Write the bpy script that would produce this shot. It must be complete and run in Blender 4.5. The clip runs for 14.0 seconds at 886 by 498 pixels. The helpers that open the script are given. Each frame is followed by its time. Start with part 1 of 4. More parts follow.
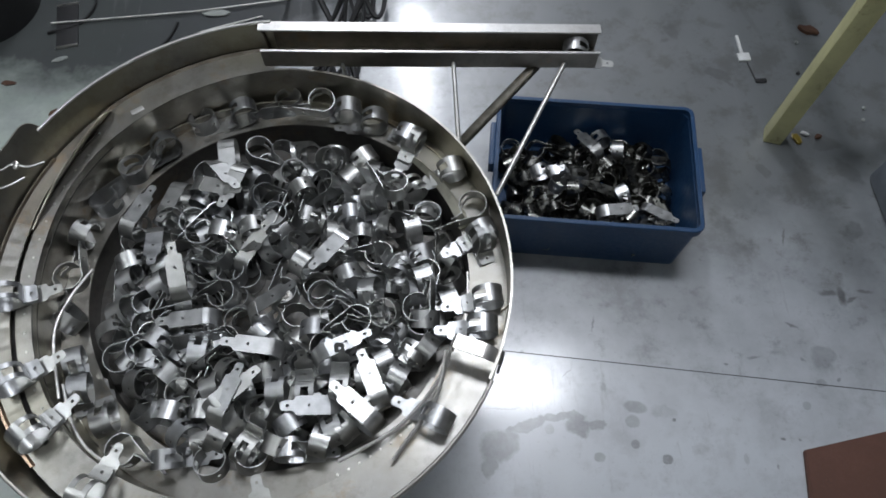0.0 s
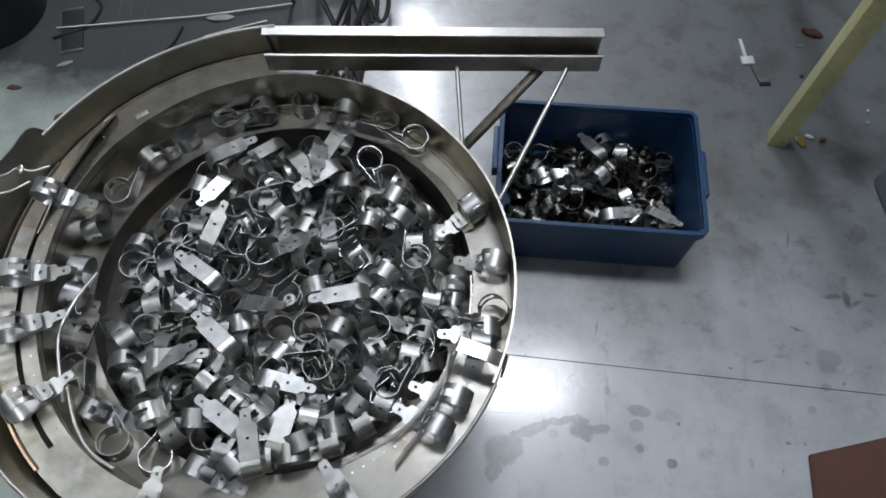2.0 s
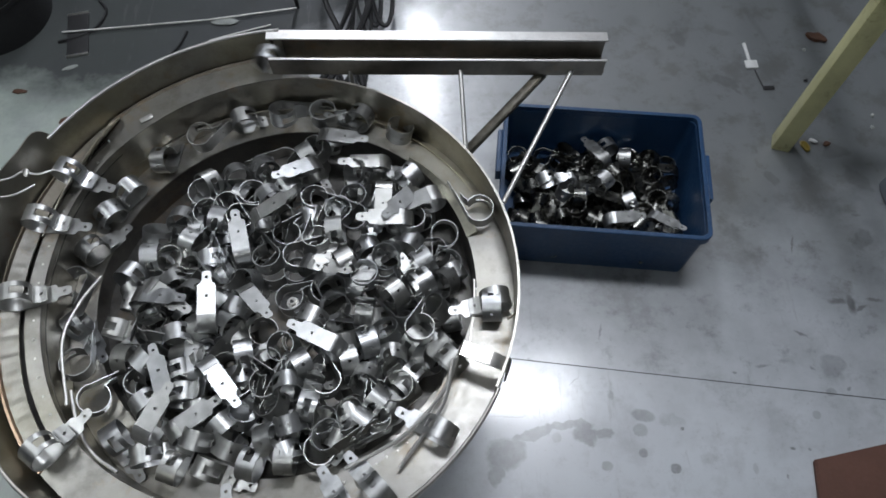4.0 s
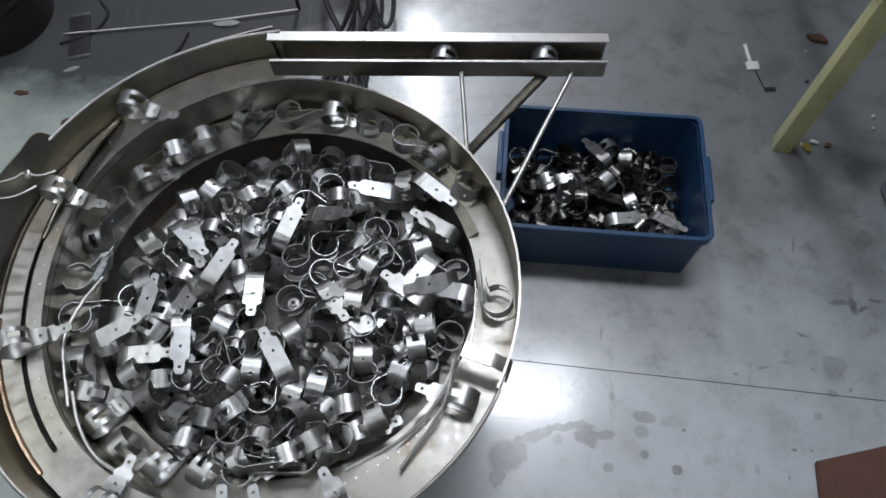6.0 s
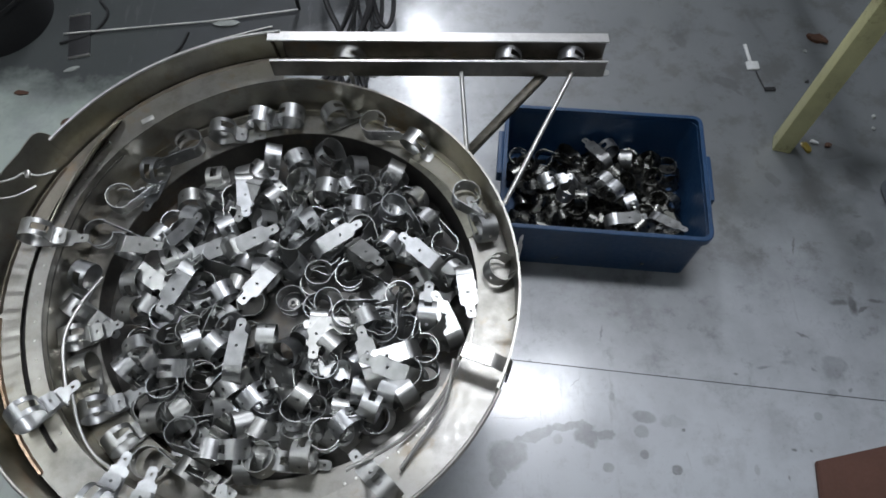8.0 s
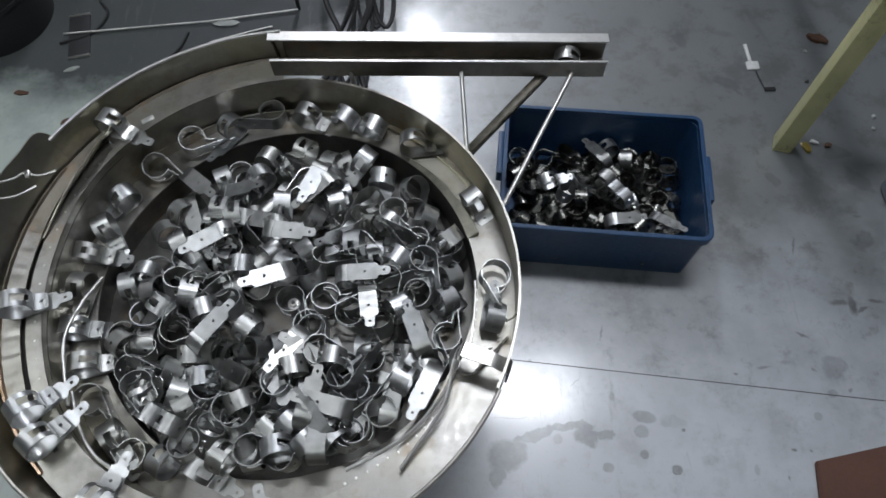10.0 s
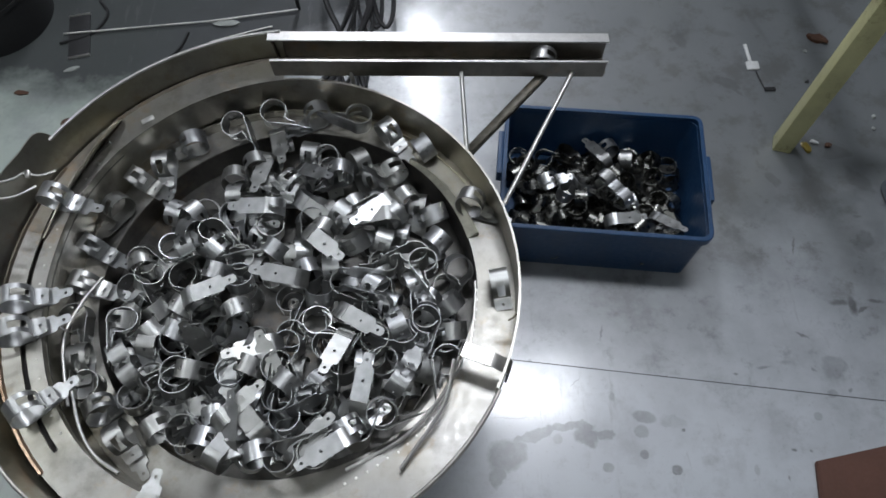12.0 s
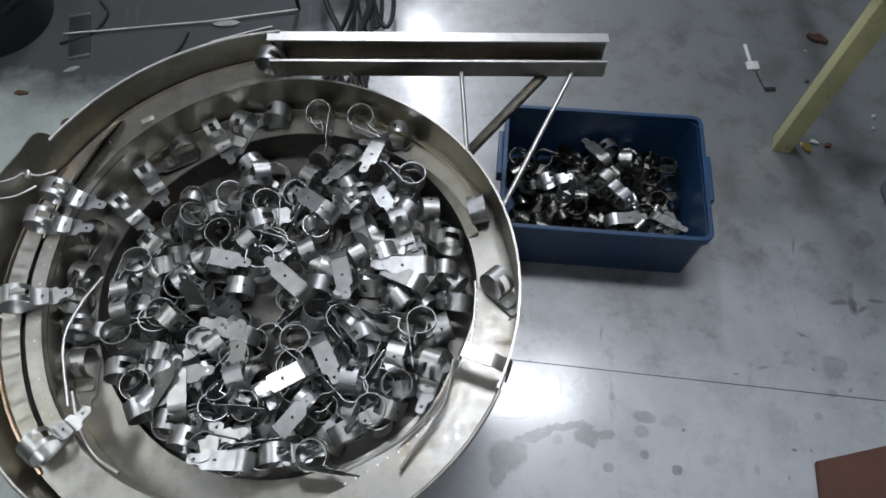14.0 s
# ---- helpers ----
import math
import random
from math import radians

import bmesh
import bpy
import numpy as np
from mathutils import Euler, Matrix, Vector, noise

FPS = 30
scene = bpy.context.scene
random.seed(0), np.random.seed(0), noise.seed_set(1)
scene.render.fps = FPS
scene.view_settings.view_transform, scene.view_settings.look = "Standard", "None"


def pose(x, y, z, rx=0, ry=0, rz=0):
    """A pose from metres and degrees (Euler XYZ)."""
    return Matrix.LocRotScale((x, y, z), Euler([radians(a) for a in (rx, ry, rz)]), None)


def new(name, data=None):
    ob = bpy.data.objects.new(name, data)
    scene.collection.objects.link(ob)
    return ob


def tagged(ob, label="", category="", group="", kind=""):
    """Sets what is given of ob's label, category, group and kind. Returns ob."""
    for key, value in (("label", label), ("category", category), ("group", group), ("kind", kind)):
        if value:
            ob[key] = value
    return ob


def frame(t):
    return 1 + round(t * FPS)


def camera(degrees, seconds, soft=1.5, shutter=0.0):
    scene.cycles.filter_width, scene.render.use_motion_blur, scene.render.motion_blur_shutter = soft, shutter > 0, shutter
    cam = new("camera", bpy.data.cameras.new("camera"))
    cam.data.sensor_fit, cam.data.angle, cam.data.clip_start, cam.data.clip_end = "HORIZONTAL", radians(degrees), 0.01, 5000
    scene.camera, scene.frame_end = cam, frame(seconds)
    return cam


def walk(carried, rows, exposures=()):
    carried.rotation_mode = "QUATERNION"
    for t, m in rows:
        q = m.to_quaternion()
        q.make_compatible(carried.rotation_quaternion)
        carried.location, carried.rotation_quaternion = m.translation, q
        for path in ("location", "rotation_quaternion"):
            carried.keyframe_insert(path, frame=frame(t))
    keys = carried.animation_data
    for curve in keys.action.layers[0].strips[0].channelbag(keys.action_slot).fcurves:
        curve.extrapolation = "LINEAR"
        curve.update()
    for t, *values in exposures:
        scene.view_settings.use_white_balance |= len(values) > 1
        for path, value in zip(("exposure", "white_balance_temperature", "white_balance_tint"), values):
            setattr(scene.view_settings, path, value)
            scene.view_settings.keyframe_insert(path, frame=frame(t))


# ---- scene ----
# The camera drifts for five seconds, then rests.
cam = camera(67.66, 14.0, soft=1.7, shutter=0.5)
EYE = (0.0, 0.0, 1.7129)


def aimed(way, up):
    w, u = -Vector(way).normalized(), Vector(up)
    r = u.cross(w).normalized()
    u = w.cross(r)
    m = Matrix((r, u, w)).transposed().to_4x4()
    m.translation = EYE
    return m


REST = aimed((0.0, 0.44713, -0.89447), (0.03505, 0.89392, 0.44686))
walk(cam, [
    (0.0, aimed((0.01139, 0.43513, -0.90029), (0.03648, 0.89957, 0.43525))),
    (1.0, aimed((0.00887, 0.43736, -0.89924), (0.03668, 0.89853, 0.43738))),
    (2.0, aimed((0.00628, 0.44021, -0.89787), (0.03661, 0.89719, 0.44013))),
    (3.0, aimed((0.00361, 0.44233, -0.89684), (0.03571, 0.89622, 0.44217))),
    (4.2, aimed((0.00105, 0.44600, -0.89505), (0.03520, 0.89450, 0.44580))),
    (5.1, REST), (14.0, REST)])

# ---------------------------------------------------------------- light
scene.view_settings.exposure = -0.26
world = bpy.data.worlds.new("hall_air")
world.use_nodes = True
world.node_tree.nodes["Background"].inputs[0].default_value = (0.55, 0.6, 0.65, 1)
world.node_tree.nodes["Background"].inputs[1].default_value = 0.05
scene.world = world


def ceiling_lamp(x, y, z, sx, sy, watts, turn=0.0):
    data = bpy.data.lights.new("ceiling_lamp_light", "AREA")
    data.shape, data.size, data.size_y, data.energy = "RECTANGLE", sx, sy, watts
    data.color = (0.872, 0.91, 1.0)
    ob = new("ceiling_lamp_light", data)
    ob.matrix_world = pose(x, y, z - 0.03, 0, 0, turn)
    return ob


# The fourth is an added fill panel with no known source.
LAMPS = [(0.485, 1.42, 3.9, 1.17, 0.40, 62.0), (-2.4, 0.7, 3.9, 0.55, 1.70, 19.0),
         (-0.15, 5.1, 3.9, 0.34, 2.40, 140.0), (-0.5, -1.5, 3.9, 0.50, 1.60, 7.0)]
for row in LAMPS:
    ceiling_lamp(*row)


# ---------------------------------------------------------------- materials
class Mat:
    """A small node writer round one Principled surface."""

    def __init__(self, name, colour=(0.5, 0.5, 0.5), rough=0.5, metal=0.0):
        self.m = bpy.data.materials.new(name)
        self.m.use_nodes = True
        self.nt = self.m.node_tree
        self.b = self.nt.nodes["Principled BSDF"]
        self.b.inputs["Base Color"].default_value = (*colour, 1)
        self.b.inputs["Roughness"].default_value = rough
        self.b.inputs["Metallic"].default_value = metal
        self.space = None

    def n(self, kind, **props):
        node = self.nt.nodes.new(kind)
        for k, v in props.items():
            if k == "operation":
                node.operation = v
            elif k == "blend_type":
                node.blend_type = v
            elif k == "data_type":
                node.data_type = v
        return node

    def link(self, a, b):
        self.nt.links.new(a, b)

    def coords(self, world_space=False):
        if self.space is None:
            if world_space:
                self.space = self.n("ShaderNodeNewGeometry").outputs["Position"]
            else:
                self.space = self.n("ShaderNodeTexCoord").outputs["Object"]
        return self.space

    def noise(self, scale, detail=4.0, rough=0.6, stretch=None, vector=None):
        node = self.n("ShaderNodeTexNoise")
        node.inputs["Scale"].default_value = scale
        node.inputs["Detail"].default_value = detail
        node.inputs["Roughness"].default_value = rough
        v = vector or self.coords()
        if stretch:
            mp = self.n("ShaderNodeMapping")
            mp.inputs["Scale"].default_value = stretch
            self.link(v, mp.inputs["Vector"])
            v = mp.outputs["Vector"]
        self.link(v, node.inputs["Vector"])
        return node.outputs["Fac"]

    def ramp(self, fac, lo, hi, a=0.0, b=1.0):
        node = self.n("ShaderNodeMapRange")
        self.link(fac, node.inputs["Value"])
        for k, v in (("From Min", lo), ("From Max", hi), ("To Min", a), ("To Max", b)):
            node.inputs[k].default_value = v
        return node.outputs["Result"]

    def math(self, op, a, b):
        node = self.n("ShaderNodeMath", operation=op)
        for i, v in enumerate((a, b)):
            if isinstance(v, (int, float)):
                node.inputs[i].default_value = v
            else:
                self.link(v, node.inputs[i])
        return node.outputs[0]

    def mix(self, fac, a, b):
        node = self.n("ShaderNodeMix", data_type="RGBA")
        if isinstance(fac, (int, float)):
            node.inputs[0].default_value = fac
        else:
            self.link(fac, node.inputs[0])
        for i, v in ((6, a), (7, b)):
            if isinstance(v, tuple):
                node.inputs[i].default_value = (*v, 1)
            else:
                self.link(v, node.inputs[i])
        return node.outputs[2]

    def colour(self, out):
        self.link(out, self.b.inputs["Base Color"])

    def rough(self, out):
        self.link(out, self.b.inputs["Roughness"])

    def bump(self, fac, strength=0.2, distance=0.002):
        node = self.n("ShaderNodeBump")
        node.inputs["Strength"].default_value = strength
        node.inputs["Distance"].default_value = distance
        self.link(fac, node.inputs["Height"])
        self.link(node.outputs["Normal"], self.b.inputs["Normal"])

    def random(self):
        return self.n("ShaderNodeObjectInfo").outputs["Random"]


def steel_clamp():
    m = Mat("zinc_steel", (0.6, 0.62, 0.63), 0.3, 1.0)
    grain = m.noise(90, 3, 0.6, (1, 0.15, 1))
    blotch = m.noise(35, 3)
    c = m.mix(m.ramp(blotch, 0.35, 0.75), (0.56, 0.57, 0.58), (0.38, 0.39, 0.395))
    c = m.mix(m.ramp(m.random(), 0.0, 1.0, 0.0, 0.45), c, (0.44, 0.43, 0.37))
    c = m.mix(m.ramp(m.noise(60, 4, 0.7), 0.55, 0.75, 0.0, 0.22), c, (0.26, 0.25, 0.21))
    m.colour(c)
    m.rough(m.ramp(grain, 0.3, 0.7, 0.33, 0.49))
    m.bump(grain, 0.015, 0.0004)
    return m.m


# Darker copy of the clamp steel: the crate's shade is in its colour.
def shaded_clamp():
    m = Mat("shaded_zinc_steel", (0.2, 0.2, 0.19), 0.3, 1.0)
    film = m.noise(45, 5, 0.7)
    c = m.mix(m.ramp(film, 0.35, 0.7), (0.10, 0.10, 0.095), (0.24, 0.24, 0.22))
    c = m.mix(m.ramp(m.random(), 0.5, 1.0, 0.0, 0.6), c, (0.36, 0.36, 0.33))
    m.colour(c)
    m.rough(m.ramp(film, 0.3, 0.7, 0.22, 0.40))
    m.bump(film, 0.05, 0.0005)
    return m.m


def bowl_steel(name, tint, lo, hi, rust=0.5, oil=0.0, grime_shade=0.55):
    m = Mat(name, tint, 0.35, 1.0)
    m.coords(True)
    wide = m.noise(7, 5, 0.65)
    fine = m.noise(60, 4, 0.7)
    dark = tuple(v * 0.72 for v in tint)
    c = m.mix(m.ramp(wide, 0.35, 0.7), tint, dark)
    c = m.mix(m.ramp(fine, 0.4, 0.8, 0.0, 0.3), c, (0.32, 0.30, 0.27))
    smear = m.noise(16, 6, 0.72)
    c = m.mix(m.ramp(smear, 0.48, 0.66, 0.0, grime_shade), c, tuple(v * 0.42 for v in tint))
    stain = m.ramp(m.noise(11, 6, 0.75), 0.55, 0.70, 0.0, rust)
    c = m.mix(stain, c, (0.34, 0.23, 0.12))
    c = m.mix(m.ramp(m.noise(3.1, 3, 0.55), 0.42, 0.66, 0.0, oil), c, tuple(v * k for v, k in zip(tint, (0.92, 0.88, 0.62))))
    m.colour(c)
    m.rough(m.math("ADD", m.ramp(fine, 0.3, 0.7, lo, hi), m.math("MULTIPLY", stain, 0.3)))
    m.bump(fine, 0.12, 0.001)
    return m.m


def painted(name, colour, rough=0.45, wear=(0.3, 0.3, 0.3), amount=0.4, scale=14):
    m = Mat(name, colour, rough)
    m.coords(True)
    big = m.noise(scale, 5, 0.65)
    fine = m.noise(scale * 9, 4, 0.7)
    c = m.mix(m.ramp(big, 0.35, 0.7), colour, tuple(v * 0.78 for v in colour))
    c = m.mix(m.ramp(m.math("MULTIPLY", big, fine), 0.30, 0.42, 0.0, amount), c, wear)
    m.colour(c)
    m.rough(m.ramp(fine, 0.3, 0.7, rough - 0.08, rough + 0.12))
    m.bump(fine, 0.1, 0.001)
    return m.m


# Stains on the floor: x, y, half length, half width, turn, strength.
PUDDLES = [(0.142, 0.275, 0.0480, 0.0406, -2, 0.67), (0.114, 0.226, 0.0167, 0.0292, -2, 0.57), (0.214, 0.317, 0.0582, 0.0138, 15, 0.67), (0.298, 0.340, 0.0554, 0.0098, 8, 0.67), (0.338, 0.342, 0.0316, 0.0128, -2, 0.64),
           (0.349, 0.316, 0.0342, 0.0237, -2, 0.67), (0.395, 0.315, 0.0213, 0.0169, -2, 0.57), (0.569, 0.344, 0.0357, 0.0149, -17, 0.20), (1.017, 0.468, 0.0324, 0.0344, -2, 0.36), (1.213, 0.838, 0.0264, 0.0341, -41, 0.50),
           (1.262, 1.038, 0.0531, 0.0280, -49, 0.55), (1.225, 1.142, 0.0434, 0.0231, 7, 0.60), (0.950, 1.434, 0.0465, 0.0219, -36, 0.75), (0.837, 1.620, 0.0254, 0.0337, 22, 0.60), (1.005, 1.052, 0.0173, 0.0258, 24, 0.60)]
SPOTS = [(0.273, 0.309, 0.0128, 0.0126, -2, 0.34), (0.391, 0.235, 0.0140, 0.0121, -2, 0.50), (0.485, 0.264, 0.0112, 0.0109, -2, 0.62), (0.559, 0.223, 0.0139, 0.0122, -2, 0.82), (0.487, 0.320, 0.0185, 0.0169, -2, 0.42),
         (0.499, 0.356, 0.0297, 0.0161, -10, 0.55), (0.844, 1.329, 0.0163, 0.0160, -2, 0.30), (0.995, 0.399, 0.0145, 0.0106, -2, 0.40), (0.941, 0.342, 0.0115, 0.0112, -36, 0.35), (0.755, 0.217, 0.0069, 0.0136, -2, 0.25)]
MARKS = [(0.425, 0.411, 0.0091, 0.0142, 17, 0.45), (0.421, 0.584, 0.0036, 0.0228, -13, 0.60), (0.592, 0.320, 0.0053, 0.0045, -33, 0.80), (0.334, 0.452, 0.0203, 0.0023, 41, 0.50), (0.237, 0.380, 0.0026, 0.0216, 0, 0.40),
         (0.160, 0.365, 0.0607, 0.0022, -2, 0.35), (0.757, 0.458, 0.0073, 0.0031, -2, 0.70), (0.836, 0.475, 0.0196, 0.0046, 3, 0.60), (0.960, 0.558, 0.0207, 0.0045, -31, 0.75), (0.964, 0.464, 0.0092, 0.0051, -43, 0.70),
         (0.857, 0.261, 0.0081, 0.0044, -12, 0.80), (0.900, 0.258, 0.0042, 0.0042, -1, 0.70), (1.120, 0.638, 0.0138, 0.0308, -2, 0.90), (1.087, 0.648, 0.0308, 0.0103, -2, 0.75), (1.143, 0.626, 0.0242, 0.0052, 22, 0.75)]
SCRAPES = [(1.188, 0.649, 0.0240, 0.0056, -8, 0.80), (1.008, 0.829, 0.0043, 0.0326, -16, 0.80), (1.219, 0.916, 0.0148, 0.0059, -2, 0.75), (0.975, 1.393, 0.0325, 0.0062, -46, 0.65), (0.800, 1.581, 0.0183, 0.0086, 16, 0.60),
           (0.983, 1.644, 0.0410, 0.0159, -17, 0.45), (0.983, 1.153, 0.0070, 0.0129, -2, 0.60), (1.073, 1.153, 0.0086, 0.0087, -3, 0.70), (1.103, 1.690, 0.0126, 0.1151, 15, 0.35), (0.757, 1.450, 0.0222, 0.0120, -3, 0.30),
           (1.043, 0.407, 0.0083, 0.0051, 33, 0.60), (0.829, 0.196, 0.0027, 0.0068, -2, 0.60), (0.220, 0.514, 0.0061, 0.0061, 18, 0.50), (0.687, 1.710, 0.0312, 0.0318, -3, 0.35), (0.738, 1.553, 0.0378, 0.0348, -3, 0.30)]


def floor_paint():
    m = Mat("floor_paint", (0.4, 0.42, 0.44), 0.3)
    pos = m.coords(True)
    wide = m.noise(1.1, 4, 0.6)
    mid = m.noise(5, 6, 0.7)
    fine = m.noise(60, 5, 0.7)
    c = m.mix(m.ramp(wide, 0.38, 0.62), (0.54, 0.571, 0.605), (0.42, 0.446, 0.474))
    # greener old paint to the west
    sep = m.n("ShaderNodeSeparateXYZ")
    m.link(pos, sep.inputs[0])
    west = m.ramp(m.math("ADD", sep.outputs[0], m.math("MULTIPLY", m.noise(1.7, 5, 0.65), 1.6)), 0.3, -0.25)
    c = m.mix(west, c, (0.42, 0.48, 0.43))
    c = m.mix(m.ramp(mid, 0.50, 0.68, 0.0, 0.5), c, (0.22, 0.23, 0.243))
    c = m.mix(m.ramp(fine, 0.60, 0.76, 0.0, 0.45), c, (0.16, 0.16, 0.16))
    def warped(scale, reach):
        """Places shifted by noise, to give marks a ragged outline."""
        node = m.n("ShaderNodeTexNoise")
        node.inputs["Scale"].default_value = scale
        node.inputs["Detail"].default_value = 4
        m.link(pos, node.inputs["Vector"])
        add = m.n("ShaderNodeVectorMath", operation="MULTIPLY_ADD")
        m.link(node.outputs["Color"], add.inputs[0])
        add.inputs[1].default_value = (reach, reach, 0.0)
        m.link(pos, add.inputs[2])
        return add.outputs[0], reach / 2

    total = None
    for marks, (where, shift), edge in ((PUDDLES, warped(24, 0.05), 0.82), (SPOTS, warped(60, 0.008), 0.85), (MARKS, warped(75, 0.014), 0.5), (SCRAPES, warped(75, 0.014), 0.5)):
        for x, y, a, b, turn, k in marks:
            mp = m.n("ShaderNodeMapping")
            mp.vector_type = "TEXTURE"
            mp.inputs["Location"].default_value = (x + shift, y + shift, 0)
            mp.inputs["Rotation"].default_value = (0, 0, radians(turn))
            mp.inputs["Scale"].default_value = (a, b, 1)
            m.link(where, mp.inputs["Vector"])
            ln = m.n("ShaderNodeVectorMath", operation="LENGTH")
            m.link(mp.outputs["Vector"], ln.inputs[0])
            f = m.ramp(ln.outputs["Value"], 1.12, edge, 0.0, k)
            total = f if total is None else m.math("MAXIMUM", total, f)
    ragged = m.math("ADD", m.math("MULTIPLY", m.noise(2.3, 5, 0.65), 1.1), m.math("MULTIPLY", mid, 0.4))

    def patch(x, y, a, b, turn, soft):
        """Mask of a darker floor patch with a ragged outline."""
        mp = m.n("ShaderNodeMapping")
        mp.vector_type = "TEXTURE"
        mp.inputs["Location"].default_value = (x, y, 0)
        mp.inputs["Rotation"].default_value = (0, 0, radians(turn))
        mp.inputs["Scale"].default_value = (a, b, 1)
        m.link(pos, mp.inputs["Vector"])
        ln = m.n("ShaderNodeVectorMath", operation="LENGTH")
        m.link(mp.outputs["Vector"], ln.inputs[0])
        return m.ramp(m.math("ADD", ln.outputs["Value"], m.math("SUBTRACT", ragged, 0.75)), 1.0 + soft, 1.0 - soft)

    # Shade and dirt together, put into the floor's colour: north-west, then north-east.
    grime_shade = patch(-1.02, 1.98, 0.98, 0.52, 4, 0.22)
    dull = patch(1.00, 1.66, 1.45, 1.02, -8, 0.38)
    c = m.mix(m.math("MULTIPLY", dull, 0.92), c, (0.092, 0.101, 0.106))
    c = m.mix(m.math("MULTIPLY", grime_shade, 0.94), c, (0.042, 0.045, 0.047))
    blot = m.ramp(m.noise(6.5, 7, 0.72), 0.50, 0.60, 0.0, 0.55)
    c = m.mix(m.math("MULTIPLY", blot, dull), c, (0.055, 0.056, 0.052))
    scuff = m.noise(13, 9, 0.78)
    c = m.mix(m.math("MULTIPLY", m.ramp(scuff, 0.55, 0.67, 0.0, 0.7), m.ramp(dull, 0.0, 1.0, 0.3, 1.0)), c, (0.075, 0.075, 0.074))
    streak = m.noise(30, 5, 0.7, (1.0, 0.12, 1.0))
    c = m.mix(m.ramp(streak, 0.60, 0.72, 0.0, 0.4), c, (0.16, 0.16, 0.165))
    total = m.math("MULTIPLY", total, m.ramp(m.noise(38, 5, 0.7), 0.36, 0.56, 0.72, 1.0))
    c = m.mix(total, c, (0.052, 0.054, 0.056))
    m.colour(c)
    m.rough(m.ramp(mid, 0.3, 0.7, 0.36, 0.48))
    m.b.inputs["IOR"].default_value = 1.75
    # the shaded patches lose gloss too
    m.link(m.math("MULTIPLY", m.ramp(mid, 0.35, 0.65, 0.95, 0.6), m.math("MULTIPLY", m.math("MULTIPLY", m.ramp(grime_shade, 0.0, 1.0, 1.0, 0.3), m.ramp(dull, 0.0, 1.0, 1.0, 0.6)), m.ramp(total, 0.0, 1.0, 1.0, 0.5))), m.b.inputs["Coat Weight"])
    m.link(m.math("ADD", m.ramp(mid, 0.3, 0.7, 0.09, 0.16), m.ramp(streak, 0.4, 0.7, 0.0, 0.04)), m.b.inputs["Coat Roughness"])
    m.link(m.ramp(grime_shade, 0.0, 1.0, 0.9, 0.15), m.b.inputs["Specular IOR Level"])
    m.bump(m.math("ADD", fine, m.math("MULTIPLY", mid, 2.0)), 0.05, 0.002)
    return m.m


CLAMP = steel_clamp()
SHADED = shaded_clamp()
STEEL = bowl_steel("brushed_steel", (0.44, 0.425, 0.385), 0.30, 0.42, 0.5, 0.6)
# Darker brown copy for the chute: the channel's shade is in the colour.
CHUTE = bowl_steel("shaded_brown_steel", (0.27, 0.25, 0.22), 0.34, 0.46, 0.6)
TRACK = bowl_steel("worn_track_steel", (0.37, 0.36, 0.34), 0.33, 0.50, 0.45, 0.35)
# Bowl steel tinted darker: shade below the clamps and track is in it.
PAN = bowl_steel("shaded_pan_steel", (0.16, 0.156, 0.148), 0.42, 0.58, 0.3)
BRACE = bowl_steel("dark_brace_steel", (0.085, 0.08, 0.065), 0.4, 0.55, 0.4)
BRIGHT = bowl_steel("polished_edge_steel", (0.74, 0.72, 0.68), 0.28, 0.4, 0.35, 0.0, 0.15)
ROD = bowl_steel("round_rod_steel", (0.80, 0.79, 0.76), 0.40, 0.52, 0.12, 0.0, 0.1)
WELD = bowl_steel("copper_weld_bead", (0.62, 0.44, 0.31), 0.34, 0.46, 0.5)
RAMP = bowl_steel("pale_oily_steel", (0.72, 0.70, 0.58), 0.42, 0.55, 0.2)
SEAM = bowl_steel("dark_weld_bead", (0.17, 0.145, 0.115), 0.4, 0.55, 0.5)
BEAD = bowl_steel("worn_rim_steel", (0.56, 0.54, 0.49), 0.36, 0.48, 0.6)
# Paler copy for edges that catch the lamps: the gleam is in the colour.
EDGE = bowl_steel("lit_edge_steel", (0.82, 0.81, 0.79), 0.36, 0.48, 0.15, 0.0, 0.12)
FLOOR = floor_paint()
CRATE_BLUE = painted("blue_plastic", (0.013, 0.055, 0.138), 0.42, (0.10, 0.16, 0.26), 0.35, 9)
POST_PAINT = painted("pale_yellow_paint", (0.60, 0.58, 0.30), 0.5, (0.26, 0.21, 0.10), 0.6, 10)
BROWN = painted("brown_board", (0.12, 0.055, 0.038), 0.7, (0.17, 0.09, 0.06), 0.4, 12)
BLACK = painted("black_rubber", (0.018, 0.018, 0.019), 0.55, (0.06, 0.06, 0.06), 0.3, 20)
DARK = painted("dark_grease_iron", (0.05, 0.05, 0.052), 0.5, (0.12, 0.11, 0.1), 0.4, 14)
GREY = painted("grey_plastic", (0.17, 0.19, 0.22), 0.45, (0.25, 0.25, 0.26), 0.3, 9)
WHITE = painted("white_plastic", (0.68, 0.69, 0.68), 0.45, (0.4, 0.4, 0.38), 0.4, 30)
FILM = painted("grey_film", (0.30, 0.32, 0.30), 0.4, (0.15, 0.16, 0.15), 0.5, 30)
AMBER = painted("amber_plastic", (0.27, 0.20, 0.035), 0.3, (0.3, 0.2, 0.08), 0.4, 40)
RUST = painted("rust_flake", (0.085, 0.04, 0.022), 0.75, (0.05, 0.03, 0.02), 0.5, 40)
WALL = painted("hall_wall", (0.13, 0.135, 0.14), 0.8, (0.3, 0.3, 0.3), 0.3, 2)
